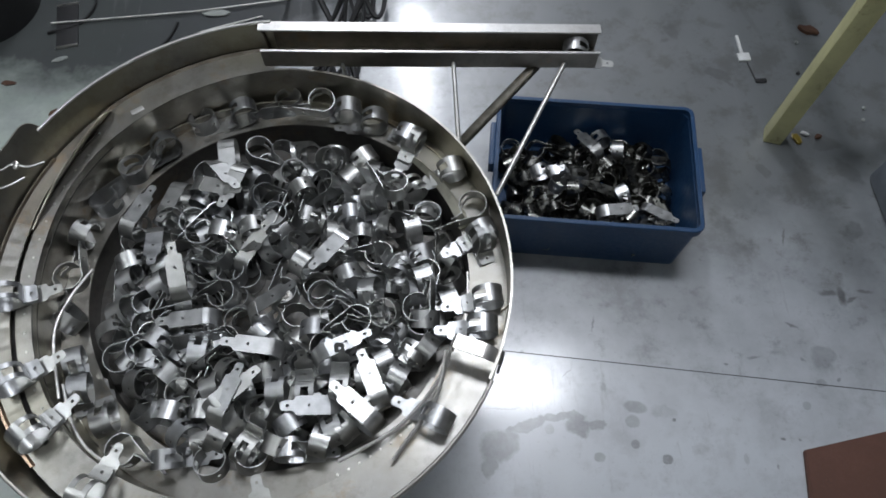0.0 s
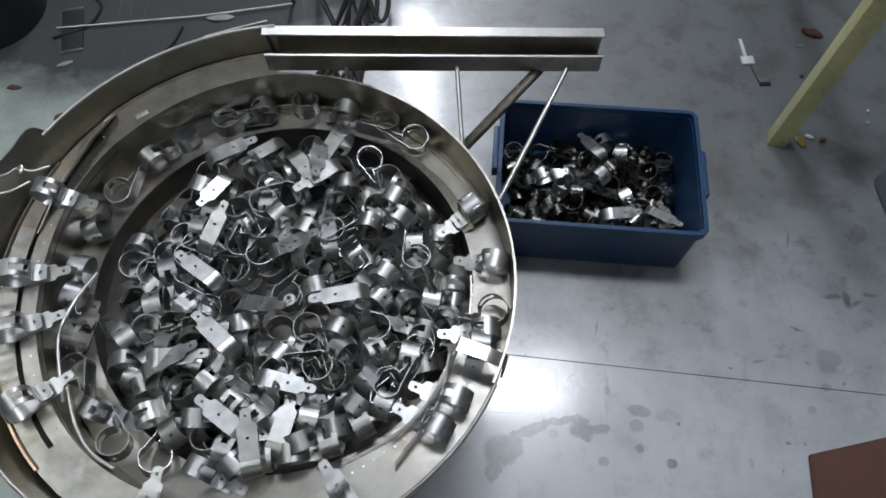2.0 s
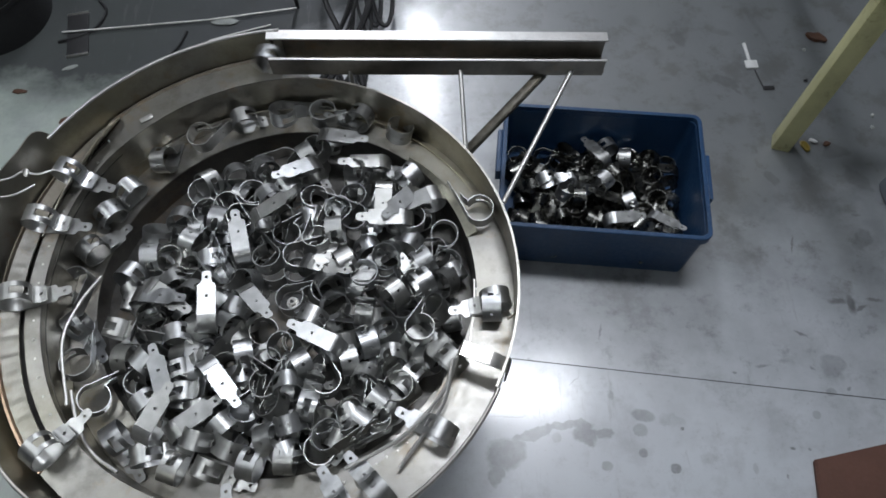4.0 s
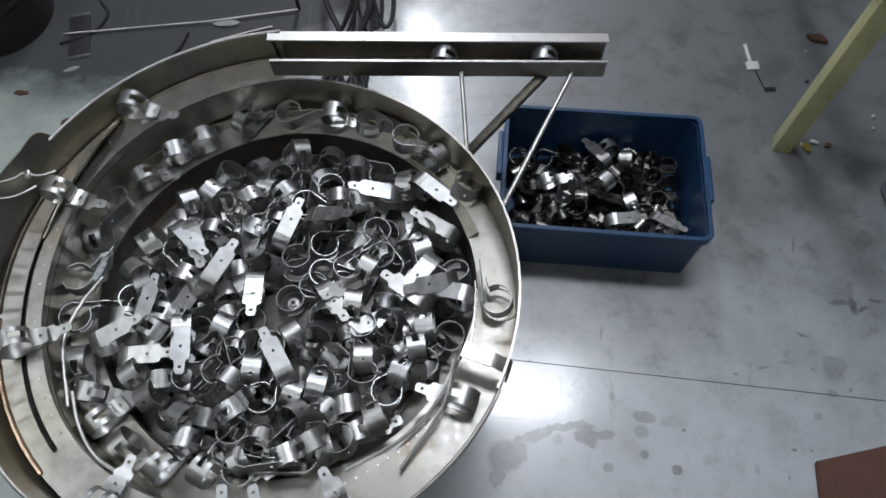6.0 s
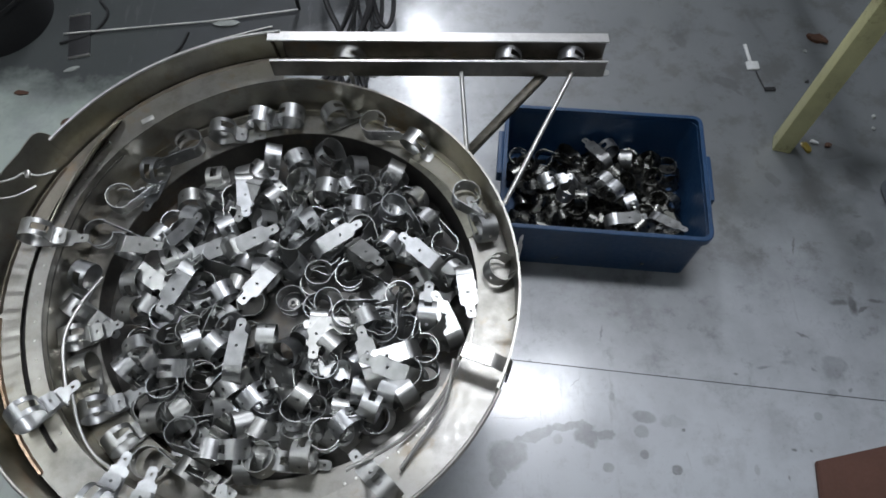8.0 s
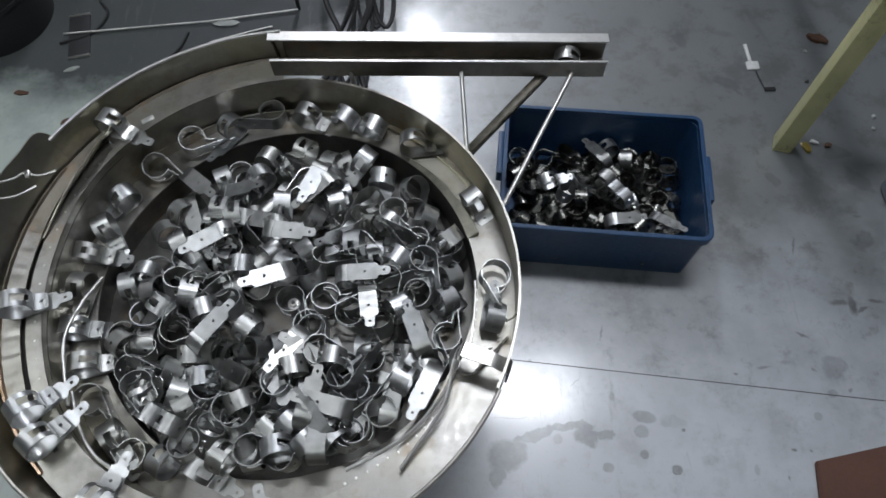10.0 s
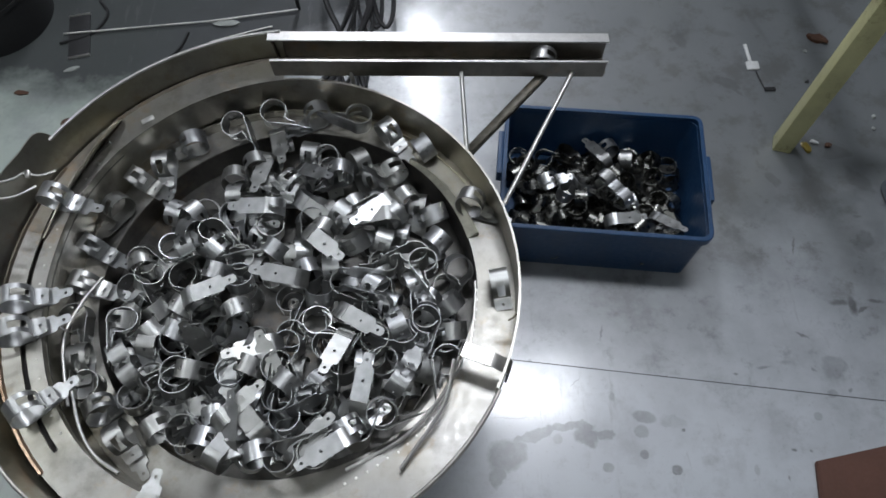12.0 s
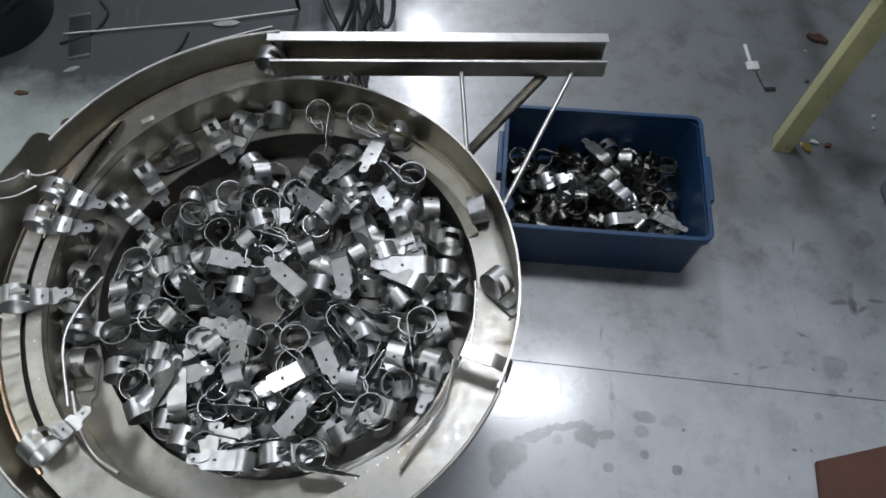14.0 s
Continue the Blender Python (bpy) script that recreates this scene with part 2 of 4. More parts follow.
CEIL = painted("hall_ceiling", (0.20, 0.203, 0.208), 0.85, (0.2, 0.2, 0.2), 0.3, 2)
TUBE = Mat("lamp_diffuser", (0.9, 0.9, 0.9), 0.5)
TUBE.b.inputs["Emission Color"].default_value = (0.93, 0.98, 1.0, 1)
TUBE.b.inputs["Emission Strength"].default_value = 6.0
TUBE = TUBE.m


# ---------------------------------------------------------------- mesh helpers
def mesh_of(bm, name, material, smooth=True):
    bmesh.ops.recalc_face_normals(bm, faces=bm.faces)
    me = bpy.data.meshes.new(name)
    bm.to_mesh(me)
    bm.free()
    me.materials.append(material)
    if smooth:
        me.polygons.foreach_set("use_smooth", [True] * len(me.polygons))
        me.set_sharp_from_angle(angle=radians(38))
    return me


def part(name, bm, material, parent, label="", smooth=True):
    ob = new(name, mesh_of(bm, name, material, smooth))
    ob.parent = parent
    if label:
        tagged(ob, label)
    return ob


def thing(name, label, category, group="", kind=""):
    return tagged(new(name), label, category, group, kind)


def box(bm, x0, x1, y0, y1, z0, z1, bevel=0.0, m=None):
    made = bmesh.ops.create_cube(bm, size=1.0, matrix=Matrix.Translation(((x0 + x1) / 2, (y0 + y1) / 2, (z0 + z1) / 2)) @ Matrix.Diagonal((x1 - x0, y1 - y0, z1 - z0, 1)))["verts"]
    if bevel:
        edges = list({e for v in made for e in v.link_edges})
        made = bmesh.ops.bevel(bm, geom=edges, offset=bevel, segments=2, affect="EDGES", profile=0.6)["verts"]
    if m is not None:
        bmesh.ops.transform(bm, matrix=m, verts=list({v for v in made}))
    return bm


def a_box(*args, **kw):
    return box(bmesh.new(), *args, **kw)


def tube(points, radius, sides=8, taper=None):
    """A round rod along points."""
    bm = bmesh.new()
    pts = [Vector(p) for p in points]
    rings = []
    up = Vector((0, 0, 1))
    for i, p in enumerate(pts):
        d = (pts[min(i + 1, len(pts) - 1)] - pts[max(i - 1, 0)]).normalized()
        a = d.cross(up if abs(d.z) < 0.95 else Vector((1, 0, 0))).normalized()
        b = d.cross(a)
        r = radius if taper is None else taper[i]
        rings.append([bm.verts.new(p + r * (a * math.cos(g) + b * math.sin(g))) for g in (2 * math.pi * k / sides for k in range(sides))])
    for u, v in zip(rings, rings[1:]):
        for k in range(sides):
            bm.faces.new((u[k], u[(k + 1) % sides], v[(k + 1) % sides], v[k]))
    bm.faces.new(rings[0])
    bm.faces.new(rings[-1])
    return bm


def curve_through(points, n=24):
    """Catmull-Rom points through a few given ones."""
    p = [Vector(q) for q in points]
    p = [2 * p[0] - p[1]] + p + [2 * p[-1] - p[-2]]
    out = []
    for i in range(1, len(p) - 2):
        for k in range(n):
            t = k / n
            a, b, c, d = p[i - 1:i + 3]
            out.append(0.5 * (2 * b + (c - a) * t + (2 * a - 5 * b + 4 * c - d) * t * t + (3 * b - a - 3 * c + d) * t ** 3))
    out.append(p[-2])
    return out


# ---------------------------------------------------------------- bowl geometry
# s: degrees of travel up the spiral, 0 where the chute begins; clamps move towards greater s.
BX, BY = -0.3195, 0.4901


def table(rows):
    xs, ys = [a for a, _ in rows], [b for _, b in rows]
    return lambda s: float(np.interp(s, xs, ys))


def track_z(s):
    return 0.643 + s * 0.1 / 360


r_in = table([(-605, .346), (-580, .333), (-555, .323), (-520, .325), (-490, .330), (-470, .342), (-437, .365), (-406, .375), (-360, .388),
              (-313, .390), (-270, .382), (-242, .362), (-215, .376), (-190, .385), (-160, .390), (-137, .399), (-120, .401), (-107, .401), (-92, .404), (-77, .412), (-62, .427), (-50, .435), (0, .452)])
r_top = table([(-242, .456), (-200, .458), (-165, .466), (-141, .483), (-131, .494), (-90, .512), (-40, .521), (0, .525)])
z_top = table([(-242, .641), (-131, .641), (-90, .660), (-45, .683), (0, .702)])


def r_base(s):
    return min(r_top(s), float(np.interp(s, [-242, -180, -131, -110, -90, -40, 0], [.452, .453, .468, .474, .480, .503, .512])))


def r_out(s):
    return r_in(s + 360) if s < -360 else (.4515 if s < -242 else r_base(s))


def on_bowl(s, r, z):
    g = radians(90 - s)
    return Vector((BX + r * math.cos(g), BY + r * math.sin(g), z))


def sweep(profile, s0, s1, step=4.0):
    """A closed cross-section, a list of (r, z) for each s, swept up the spiral."""
    bm = bmesh.new()
    n = max(2, int(abs(s1 - s0) / step))
    rings = []
    for i in range(n + 1):
        s = s0 + (s1 - s0) * i / n
        rings.append([bm.verts.new(on_bowl(s, r, z)) for r, z in profile(s)])
    k = len(rings[0])
    for u, v in zip(rings, rings[1:]):
        for j in range(k):
            bm.faces.new((u[j], u[(j + 1) % k], v[(j + 1) % k], v[j]))
    bm.faces.new(rings[0])
    bm.faces.new(rings[-1])
    return bm


def strip(ra, rb, za, zb=None, t=0.003):
    """Cross-section of a plate from (ra, za) to (rb, zb), t thick downwards."""
    return lambda s: [(ra(s), za(s)), (rb(s), (zb or za)(s)), (rb(s), (zb or za)(s) - t), (ra(s), za(s) - t)]


def wall(r0, z0, r1, z1, t=0.003):
    return lambda s: [(r0(s), z0(s)), (r1(s), z1(s)), (r1(s) + t, z1(s)), (r0(s) + t, z0(s))]


def bowl_feeder():
    f = thing("bowl_feeder", "large stainless steel vibratory bowl feeder with spiral track and chute", "bowl feeder")
    # the pan, a shallow cone
    bm = bmesh.new()
    rings = []
    for r, z in ((0.0, .487), (0.05, .485), (0.15, .480), (0.25, .474), (0.345, .468), (0.40, .466), (0.40, .450), (0.0, .450)):
        if r == 0.0:
            rings.append([bm.verts.new((BX, BY, z))])
        else:
            rings.append([bm.verts.new(on_bowl(s, r, z)) for s in range(0, 360, 5)])
    for u, v in zip(rings, rings[1:]):
        n = max(len(u), len(v))
        for k in range(n):
            if len(u) == 1:
                bm.faces.new((u[0], v[k], v[(k + 1) % n]))
            elif len(v) == 1:
                bm.faces.new((u[k], v[0], u[(k + 1) % n]))
            else:
                bm.faces.new((u[k], v[k], v[(k + 1) % n], u[(k + 1) % n]))
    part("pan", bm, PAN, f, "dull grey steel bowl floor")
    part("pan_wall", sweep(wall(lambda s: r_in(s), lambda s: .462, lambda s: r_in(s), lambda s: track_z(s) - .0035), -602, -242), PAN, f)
    part("lower_track", sweep(strip(r_in, r_out, track_z), -602, -242), TRACK, f, "worn steel spiral ledge")
    part("bowl_wall", sweep(wall(lambda s: r_out(s) + .0005, lambda s: track_z(s) - .01, lambda s: r_out(s) + .0005, lambda s: track_z(s + 360) - .0035), -602, -360), STEEL, f)
    rim = part("rim_wall", sweep(wall(lambda s: .452, lambda s: track_z(s) - .02, lambda s: .452, lambda s: .6425, .0035), -360, -242), STEEL, f)
    part("rim_bead", sweep(lambda s: [(.4514, .6425), (.4514, .6450), (.4556, .6450), (.4556, .6425)], -360, -242), BEAD, rim, "bright worn rim edge")
    # upper track: an outer strip, a narrow gap, an inner rail
    gap = lambda s: r_in(s) + .027
    rail = part("inner_rail", sweep(strip(r_in, gap, track_z, None, .006), -131, -47), TRACK, f, "narrow steel rail with weld dots")
    part("upper_track", sweep(strip(lambda s: gap(s) + .009, lambda s: r_base(s), lambda s: track_z(s) + .00035 * math.sin(s * 1.7) + .0003 * math.sin(s * 2.9 + 1)), -131, -75, 0.6), TRACK, f)
    # the same track in brown steel, darkened where it mirrors the wall
    part("guide_plate", sweep(strip(lambda s: gap(s) + .009, lambda s: r_base(s), lambda s: track_z(s) + .0004), -75, -47), CHUTE, f, "shaded brown stretch of the upper track")
    part("plate_weld", sweep(lambda s: [(r_base(s) - .005, track_z(s)), (r_base(s) - .002, track_z(s) + .004), (r_base(s) + .001, track_z(s) + .004), (r_base(s), track_z(s) - .001)], -95, -58), SEAM, f, "rusty weld bead")
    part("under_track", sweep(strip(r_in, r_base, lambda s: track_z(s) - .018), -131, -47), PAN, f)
    part("first_track", sweep(strip(r_in, r_base, track_z), -242, -131), TRACK, f)
    part("end_track", sweep(strip(r_in, r_base, track_z), -47, 0), TRACK, f)
    for s0, s1 in ((-242, -110), (-56, 0)):
        outer = part("outer_wall", sweep(wall(r_base, lambda s: track_z(s) - .02, r_top, z_top, .0035), s0, s1), STEEL, f)
        # near the chute the bead's gleam is put into its steel
        part("outer_bead", sweep(lambda s: [(r_top(s) + .0022 + .0034 * math.cos(radians(g)), z_top(s) + .0016 + .0034 * math.sin(radians(g))) for g in range(0, 360, 36)], s0, s1),
             BEAD if s1 < -50 else EDGE, outer, "bright rim edge")
    part("weld_seam", sweep(lambda s: [(r_base(s) - .006, track_z(s)), (r_base(s) - .003, track_z(s) + .004), (r_base(s) + .001, track_z(s) + .004), (r_base(s), track_z(s) - .001)], -133, -96), WELD, f, "copper-brown weld seam")
    part("end_weld", sweep(lambda s: [(r_base(s) - .006, track_z(s)), (r_base(s) - .001, track_z(s) + .004), (r_base(s) + .001, track_z(s) + .003), (r_base(s), track_z(s) - .001)], -44, -1), SEAM, f)
    for s in range(-128, -52, 5):
        bm = bmesh.new()
        bmesh.ops.create_icosphere(bm, subdivisions=1, radius=.0026, matrix=Matrix.Translation(on_bowl(s, r_in(s) + .011, track_z(s))) @ Matrix.Diagonal((1, 1, .5, 1)))
        part("weld_dot", bm, BRIGHT, rail)
    ridge = part("wear_strip", tube([on_bowl(s, r, track_z(s) + .001) for s, r in ((-272, .3785), (-266, .3775), (-260, .3775), (-254, .3795), (-249, .380))], .0020, 6), BRIGHT, f, "thin bright wear strip with weld dots")
    for s in range(-269, -202, 3):
        if -250 < s < -232:
            continue
        r = .3795 if s < -215 else .376
        bm = bmesh.new()
        bmesh.ops.create_icosphere(bm, subdivisions=1, radius=.0027, matrix=Matrix.Translation(on_bowl(s, r, track_z(s))) @ Matrix.Diagonal((1, 1, .5, 1)))
        part("weld_dot", bm, BRIGHT, ridge)
    # bar across the track at the tab
    s = -247.4
    bm = bmesh.new()
    g = radians(90 - s)
    out, side = Vector((math.cos(g), math.sin(g), 0)), Vector((-math.sin(g), math.cos(g), 0))
    line = ((.372, .640), (.376, .645), (.426, .646), (.431, .645), (.436, .6435), (.4575, .6365), (.4605, .634), (.461, .629))
    rows = []
    for r, z in line:
        p = Vector((BX, BY, 0)) + out * r + Vector((0, 0, z))
        rows.append([bm.verts.new(p + side * w - Vector((0, 0, d))) for w, d in ((-.0125, 0), (.0125, 0), (.0125, .0035), (-.0125, .0035))])
    for u, v in zip(rows, rows[1:]):
        for k in range(4):
            bm.faces.new((u[k], u[(k + 1) % 4], v[(k + 1) % 4], v[k]))
    bm.faces.new(rows[0])
    bm.faces.new(rows[-1])
    bar = part("cross_bar", bm, BRIGHT, f, "bright flat bar bent over the rim")
    m = Matrix((out, side, Vector((0, 0, 1)))).transposed().to_4x4()
    m.translation = (BX, BY, 0)
    part("cross_bar_leg", a_box(.4575, .4615, -.0125, .0125, .58, .632, bevel=.0012, m=m), DARK, bar)
    part("cross_bar_foot", a_box(.374, .3775, -.0115, .0115, .612, .6405, bevel=.001, m=m), STEEL, bar)
    # dark weld where the outer wall begins, and the rusty weld at the chute
    part("rim_weld", tube([on_bowl(-259.1, .451, .644), on_bowl(-258.2, .445, .641), on_bowl(-257.6, .438, .637)], .0018, 6), SEAM, f, "dark weld bead")
    part("chute_weld", tube([on_bowl(-3, .522, .703), on_bowl(-2, .517, .680), on_bowl(-1.5, .510, .650), on_bowl(-1.2, .480, .645)], .0032, 6), SEAM, f, "rusty brown weld bead")
    # a bright plate on the track before the chute, for a ground spot's glint
    g = on_bowl(-36.6, .458, track_z(-36.6))
    part("ground_spot", a_box(-.013, .013, -.006, .006, .0005, .0025, bevel=.0008, m=pose(g.x, g.y, g.z, 0, 0, 32)), EDGE, f, "bright plate for the glint of a ground spot")
    # centre bolt with washer and cup
    bm = bmesh.new()
    c = Vector((-.300, .499, .489))
    bmesh.ops.create_cone(bm, cap_ends=True, segments=24, radius1=.026, radius2=.024, depth=.004, matrix=Matrix.Translation(c))
    hub = part("hub_plate", bm, DARK, f)
    bm = bmesh.new()
    bmesh.ops.create_cone(bm, cap_ends=True, segments=24, radius1=.0125, radius2=.0118, depth=.004, matrix=Matrix.Translation(c + Vector((0, 0, .004))))
    part("washer", bm, EDGE, hub, "bright steel washer")
    bm = bmesh.new()
    bmesh.ops.create_cone(bm, cap_ends=True, segments=6, radius1=.0085, radius2=.008, depth=.007, matrix=Matrix.Translation(c + Vector((0, 0, .009))))
    part("bolt_head", bm, BRIGHT, hub)
    bm = bmesh.new()
    bmesh.ops.create_cone(bm, cap_ends=True, segments=16, radius1=.004, radius2=.0035, depth=.003, matrix=Matrix.Translation(c + Vector((0, 0, .0135))))
    part("bolt_tip", bm, DARK, hub)
    # guide rods
    for pts in (((-82, .335, .570), (-92, .364, .570), (-103, .384, .575), (-121, .394, .580)),
                ((-117, .384, .570), (-127, .393, .575), (-136, .397, .580), (-144.5, .390, .585)),
                ((-249, .372, .622), (-237.6, .375, .604), (-222, .371, .600), (-204.6, .359, .596)),
                ((-245, .366, .622), (-233, .388, .610), (-216, .406, .600))):
        part("guide_rod", tube(curve_through([on_bowl(*p) for p in pts], 8), .0033), ROD, f, "thin bent steel guide rod")
    # deflector fin on the upper track
    fin = [on_bowl(s, r, track_z(s)) for s, r in ((-76, .442), (-66, .449), (-60, .455), (-53, .466), (-48, .477), (-41.5, .494))]
    bm = bmesh.new()
    rows = []
    crv = curve_through(fin, 6)
    for i, p in enumerate(crv):
        h = .004 + .022 * min(1.0, i / 12) * min(1.0, (len(crv) - i) / 4)
        out = (p - Vector((BX, BY, p.z))).normalized()
        top = Vector((0, 0, h)) - out * h * .5
        rows.append([bm.verts.new(q) for q in (p, p + top, p + top + out * .003, p + out * .003)])
    for u, v in zip(rows, rows[1:]):
        for k in range(4):
            bm.faces.new((u[k], u[(k + 1) % 4], v[(k + 1) % 4], v[k]))
    bm.faces.new(rows[0])
    bm.faces.new(rows[-1])
    part("deflector", bm, STEEL, f, "thin curved steel deflector")
    # side plate that stands in for the wall, with a rounded corner
    bm = bmesh.new()
    outline = [(-110 + k * 4.0, .700) for k in range(13)] + [(-60.5, .702), (-58.6, .7045), (-57.4, .7045), (-56.4, .701), (-55.6, .693), (-55.1, .683), (-54.8, .668)]
    low, top = [], []
    for s, z in outline:
        z0, r0 = track_z(s) - .02, r_base(s)
        for lst, zz in ((low, z0), (top, z)):
            r = r0 + (.528 - r0) * (zz - z0) / (.700 - z0)
            lst.append((bm.verts.new(on_bowl(s, r, zz)), bm.verts.new(on_bowl(s, r + .003, zz))))
    for i in range(len(low) - 1):
        for j in (0, 1):
            bm.faces.new((low[i][j], low[i + 1][j], top[i + 1][j], top[i][j]))
        bm.faces.new((top[i][0], top[i + 1][0], top[i + 1][1], top[i][1]))
        bm.faces.new((low[i][0], low[i + 1][0], low[i + 1][1], low[i][1]))
    for i in (0, -1):
        bm.faces.new((low[i][0], top[i][0], top[i][1], low[i][1]))
    part("side_plate", bm, STEEL, f, "brown-grey steel side plate")
    # light ramp plate on the lower ledge
    tip = lambda s: r_in(s) + .002 + .017 * (s + 320) / 34
    part("ramp_plate", sweep(lambda s: [(r_in(s) - .002, track_z(s) + .001), (tip(s), track_z(s) + .013), (tip(s) + .002, track_z(s) + .012), (tip(s) + .002, track_z(s) - .001)], -319, -286, 2), RAMP, f, "pale yellowish scuffed ramp plate")
    # outside shell and drive
    part("shell", sweep(lambda s: [(.30, .40), (.33, .40), (.44, .50), (.44, .56), (.437, .56), (.437, .505), (.328, .405), (.30, .405)], -360, 0, 6), STEEL, f)
    # the chute
    xa, xb = -.345, .364

    def cz(x):
        return .703 - .040 * (x - xa) / (xb - xa)

    def plank(y0, y1, dz0, dz1, x0=xa, x1=xb):
        bm = bmesh.new()
        ring = []
        for x in (x0, x1):
            ring.append([bm.verts.new((x, y, cz(x) + dz)) for y, dz in ((y0, dz0), (y1, dz0), (y1, dz1), (y0, dz1))])
        for k in range(4):
            bm.faces.new((ring[0][k], ring[0][(k + 1) % 4], ring[1][(k + 1) % 4], ring[1][k]))
        bm.faces.new(ring[0])
        bm.faces.new(ring[1])
        bmesh.ops.bevel(bm, geom=list(bm.edges), offset=.0008, segments=1, affect="EDGES")
        return bm

    part("chute_floor", plank(.968, 1.012, -.067, -.063), CHUTE, f)
    back = part("chute_back", plank(1.012, 1.016, -.067, -.003), CHUTE, f)
    part("chute_lip", plank(.994, 1.019, -.003, .001), EDGE, back, "bright scuffed folded lip")
    front = part("chute_front", plank(.940, .944, -.0445, -.002, xa + .010, .351), CHUTE, f)
    part("chute_front_edge", plank(.939, .945, -.002, .0005, xa + .010, .354), EDGE, front)
    for a, b, r in (((.051, .944, .650), (.056, .79, .585), .0046), ((.285, .944, .636), (.126, .668, .57), .0050), ((-.177, .944, .66), (-.172, .93, .56), .0050)):
        part("strut", tube([a, b], r, 10), ROD, f, "round steel strut")
    a, b = Vector((.226, .95, .63)), Vector((.058, .797, .57))
    d = (b - a).normalized()
    sd = d.cross(Vector((0, 0, 1))).normalized()
    m = Matrix((d, sd, d.cross(sd))).transposed().to_4x4()
    m.translation = a
    brace = part("angle_brace", a_box(0, (b - a).length, -.008, .008, -.002, .002, bevel=.001, m=m), BRACE, f, "dark angle-steel brace")
    part("brace_flange", a_box(0, (b - a).length, -.0095, -.0055, .0022, .015, bevel=.001, m=m), BRACE, brace)
    return f


def feeder_base():
    f = thing("feeder_base", "dark round drive unit under the bowl feeder", "machine base")
    bm = bmesh.new()
    bmesh.ops.create_cone(bm, cap_ends=True, segments=40, radius1=.27, radius2=.25, depth=.39, matrix=Matrix.Translation((BX, BY, .205)))
    part("drum", bm, DARK, f)
    bm = bmesh.new()
    bmesh.ops.create_cone(bm, cap_ends=True, segments=40, radius1=.30, radius2=.30, depth=.02, matrix=Matrix.Translation((BX, BY, .01)))
    part("foot_plate", bm, DARK, f)
    return f


# ---------------------------------------------------------------- clamp
RING, HALF = .0262, .0166


def clamp_meshes():
    """Band and tail plate of one pipe clamp: ring axis along y, the tail along +x at the ring's foot."""
    vs = [-1.0, -.74, -.42, .42, .74, 1.0]

    def build(stations, skip, holes):
        bm = bmesh.new()
        rows = [[bm.verts.new((p[0], v * HALF * p[2], p[1])) for v in vs] for p in stations]
        for i in range(len(rows) - 1):
            for k in range(5):
                if skip(i, k):
                    continue
                q = (rows[i][k], rows[i + 1][k], rows[i + 1][k + 1], rows[i][k + 1])
                if (i, k) in holes:
                    c = sum((v.co for v in q), Vector()) / 4
                    ax = (q[1].co - q[0].co).normalized()
                    ay = (q[3].co - q[0].co).normalized()
                    ring = []
                    for j in range(8):
                        g = radians(225 - 0 + j * 45)
                        ring.append(bm.verts.new(c + .0030 * (ax * math.cos(g) + ay * math.sin(g))))
                    for j in range(4):
                        bm.faces.new((q[j], q[(j + 1) % 4], ring[(2 * j + 2) % 8], ring[2 * j + 1], ring[2 * j]))
                else:
                    bm.faces.new(q)
        loose = [v for v in bm.verts if not v.link_faces]
        bmesh.ops.delete(bm, geom=loose, context="VERTS")
        bmesh.ops.recalc_face_normals(bm, faces=bm.faces)
        bmesh.ops.solidify(bm, geom=list(bm.faces), thickness=.0014)
        return bm

    st = [(.0860, -RING, .24), (.0846, -RING, .40), (.0815, -RING, .50), (.079, -RING, .53), (.068, -RING, .53), (.0635, -RING, .56), (.0610, -RING, .70),
          (.0595, -RING, .93), (.056, -RING, 1.0), (.042, -RING, 1.0), (.030, -RING, 1.0), (.012, -RING, 1.0), (.0, -RING, 1.0)]
    tail = build(st, lambda i, k: False, {(3, 2), (9, 2)})
    st = []
    for j in range(0, 23):
        g = radians(-90 - j * 13.6)
        st.append((RING * math.cos(g), RING * math.sin(g), 1.0))
    st += [(RING + .0035, -.0135, 1.0), (RING + .007, -.0165, 1.0), (RING + .015, -.0175, .98), (RING + .021, -.0178, .86)]
    band = build(st, lambda i, k: 14 <= i <= 18 and k == 2, {(8, 2), (24, 2)})
    made = [mesh_of(band, "band", CLAMP), mesh_of(tail, "tail_plate", CLAMP)]
    # darker copies, for the clamps shaded by the crate
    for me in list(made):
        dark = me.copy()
        dark.materials[0] = SHADED
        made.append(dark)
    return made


BAND, TAIL, SHADED_BAND, SHADED_TAIL = clamp_meshes()


def clamp(m, group, label="shiny zinc-plated steel pipe clamp with a flat drilled tail", band=BAND, tail=TAIL):
    e = thing("pipe_clamp", label, "pipe clamp", group)
    for name, me in (("band", band), ("tail_plate", tail)):
        o = new(name, me)
        o.parent = e
    e.matrix_basis = m
    return e


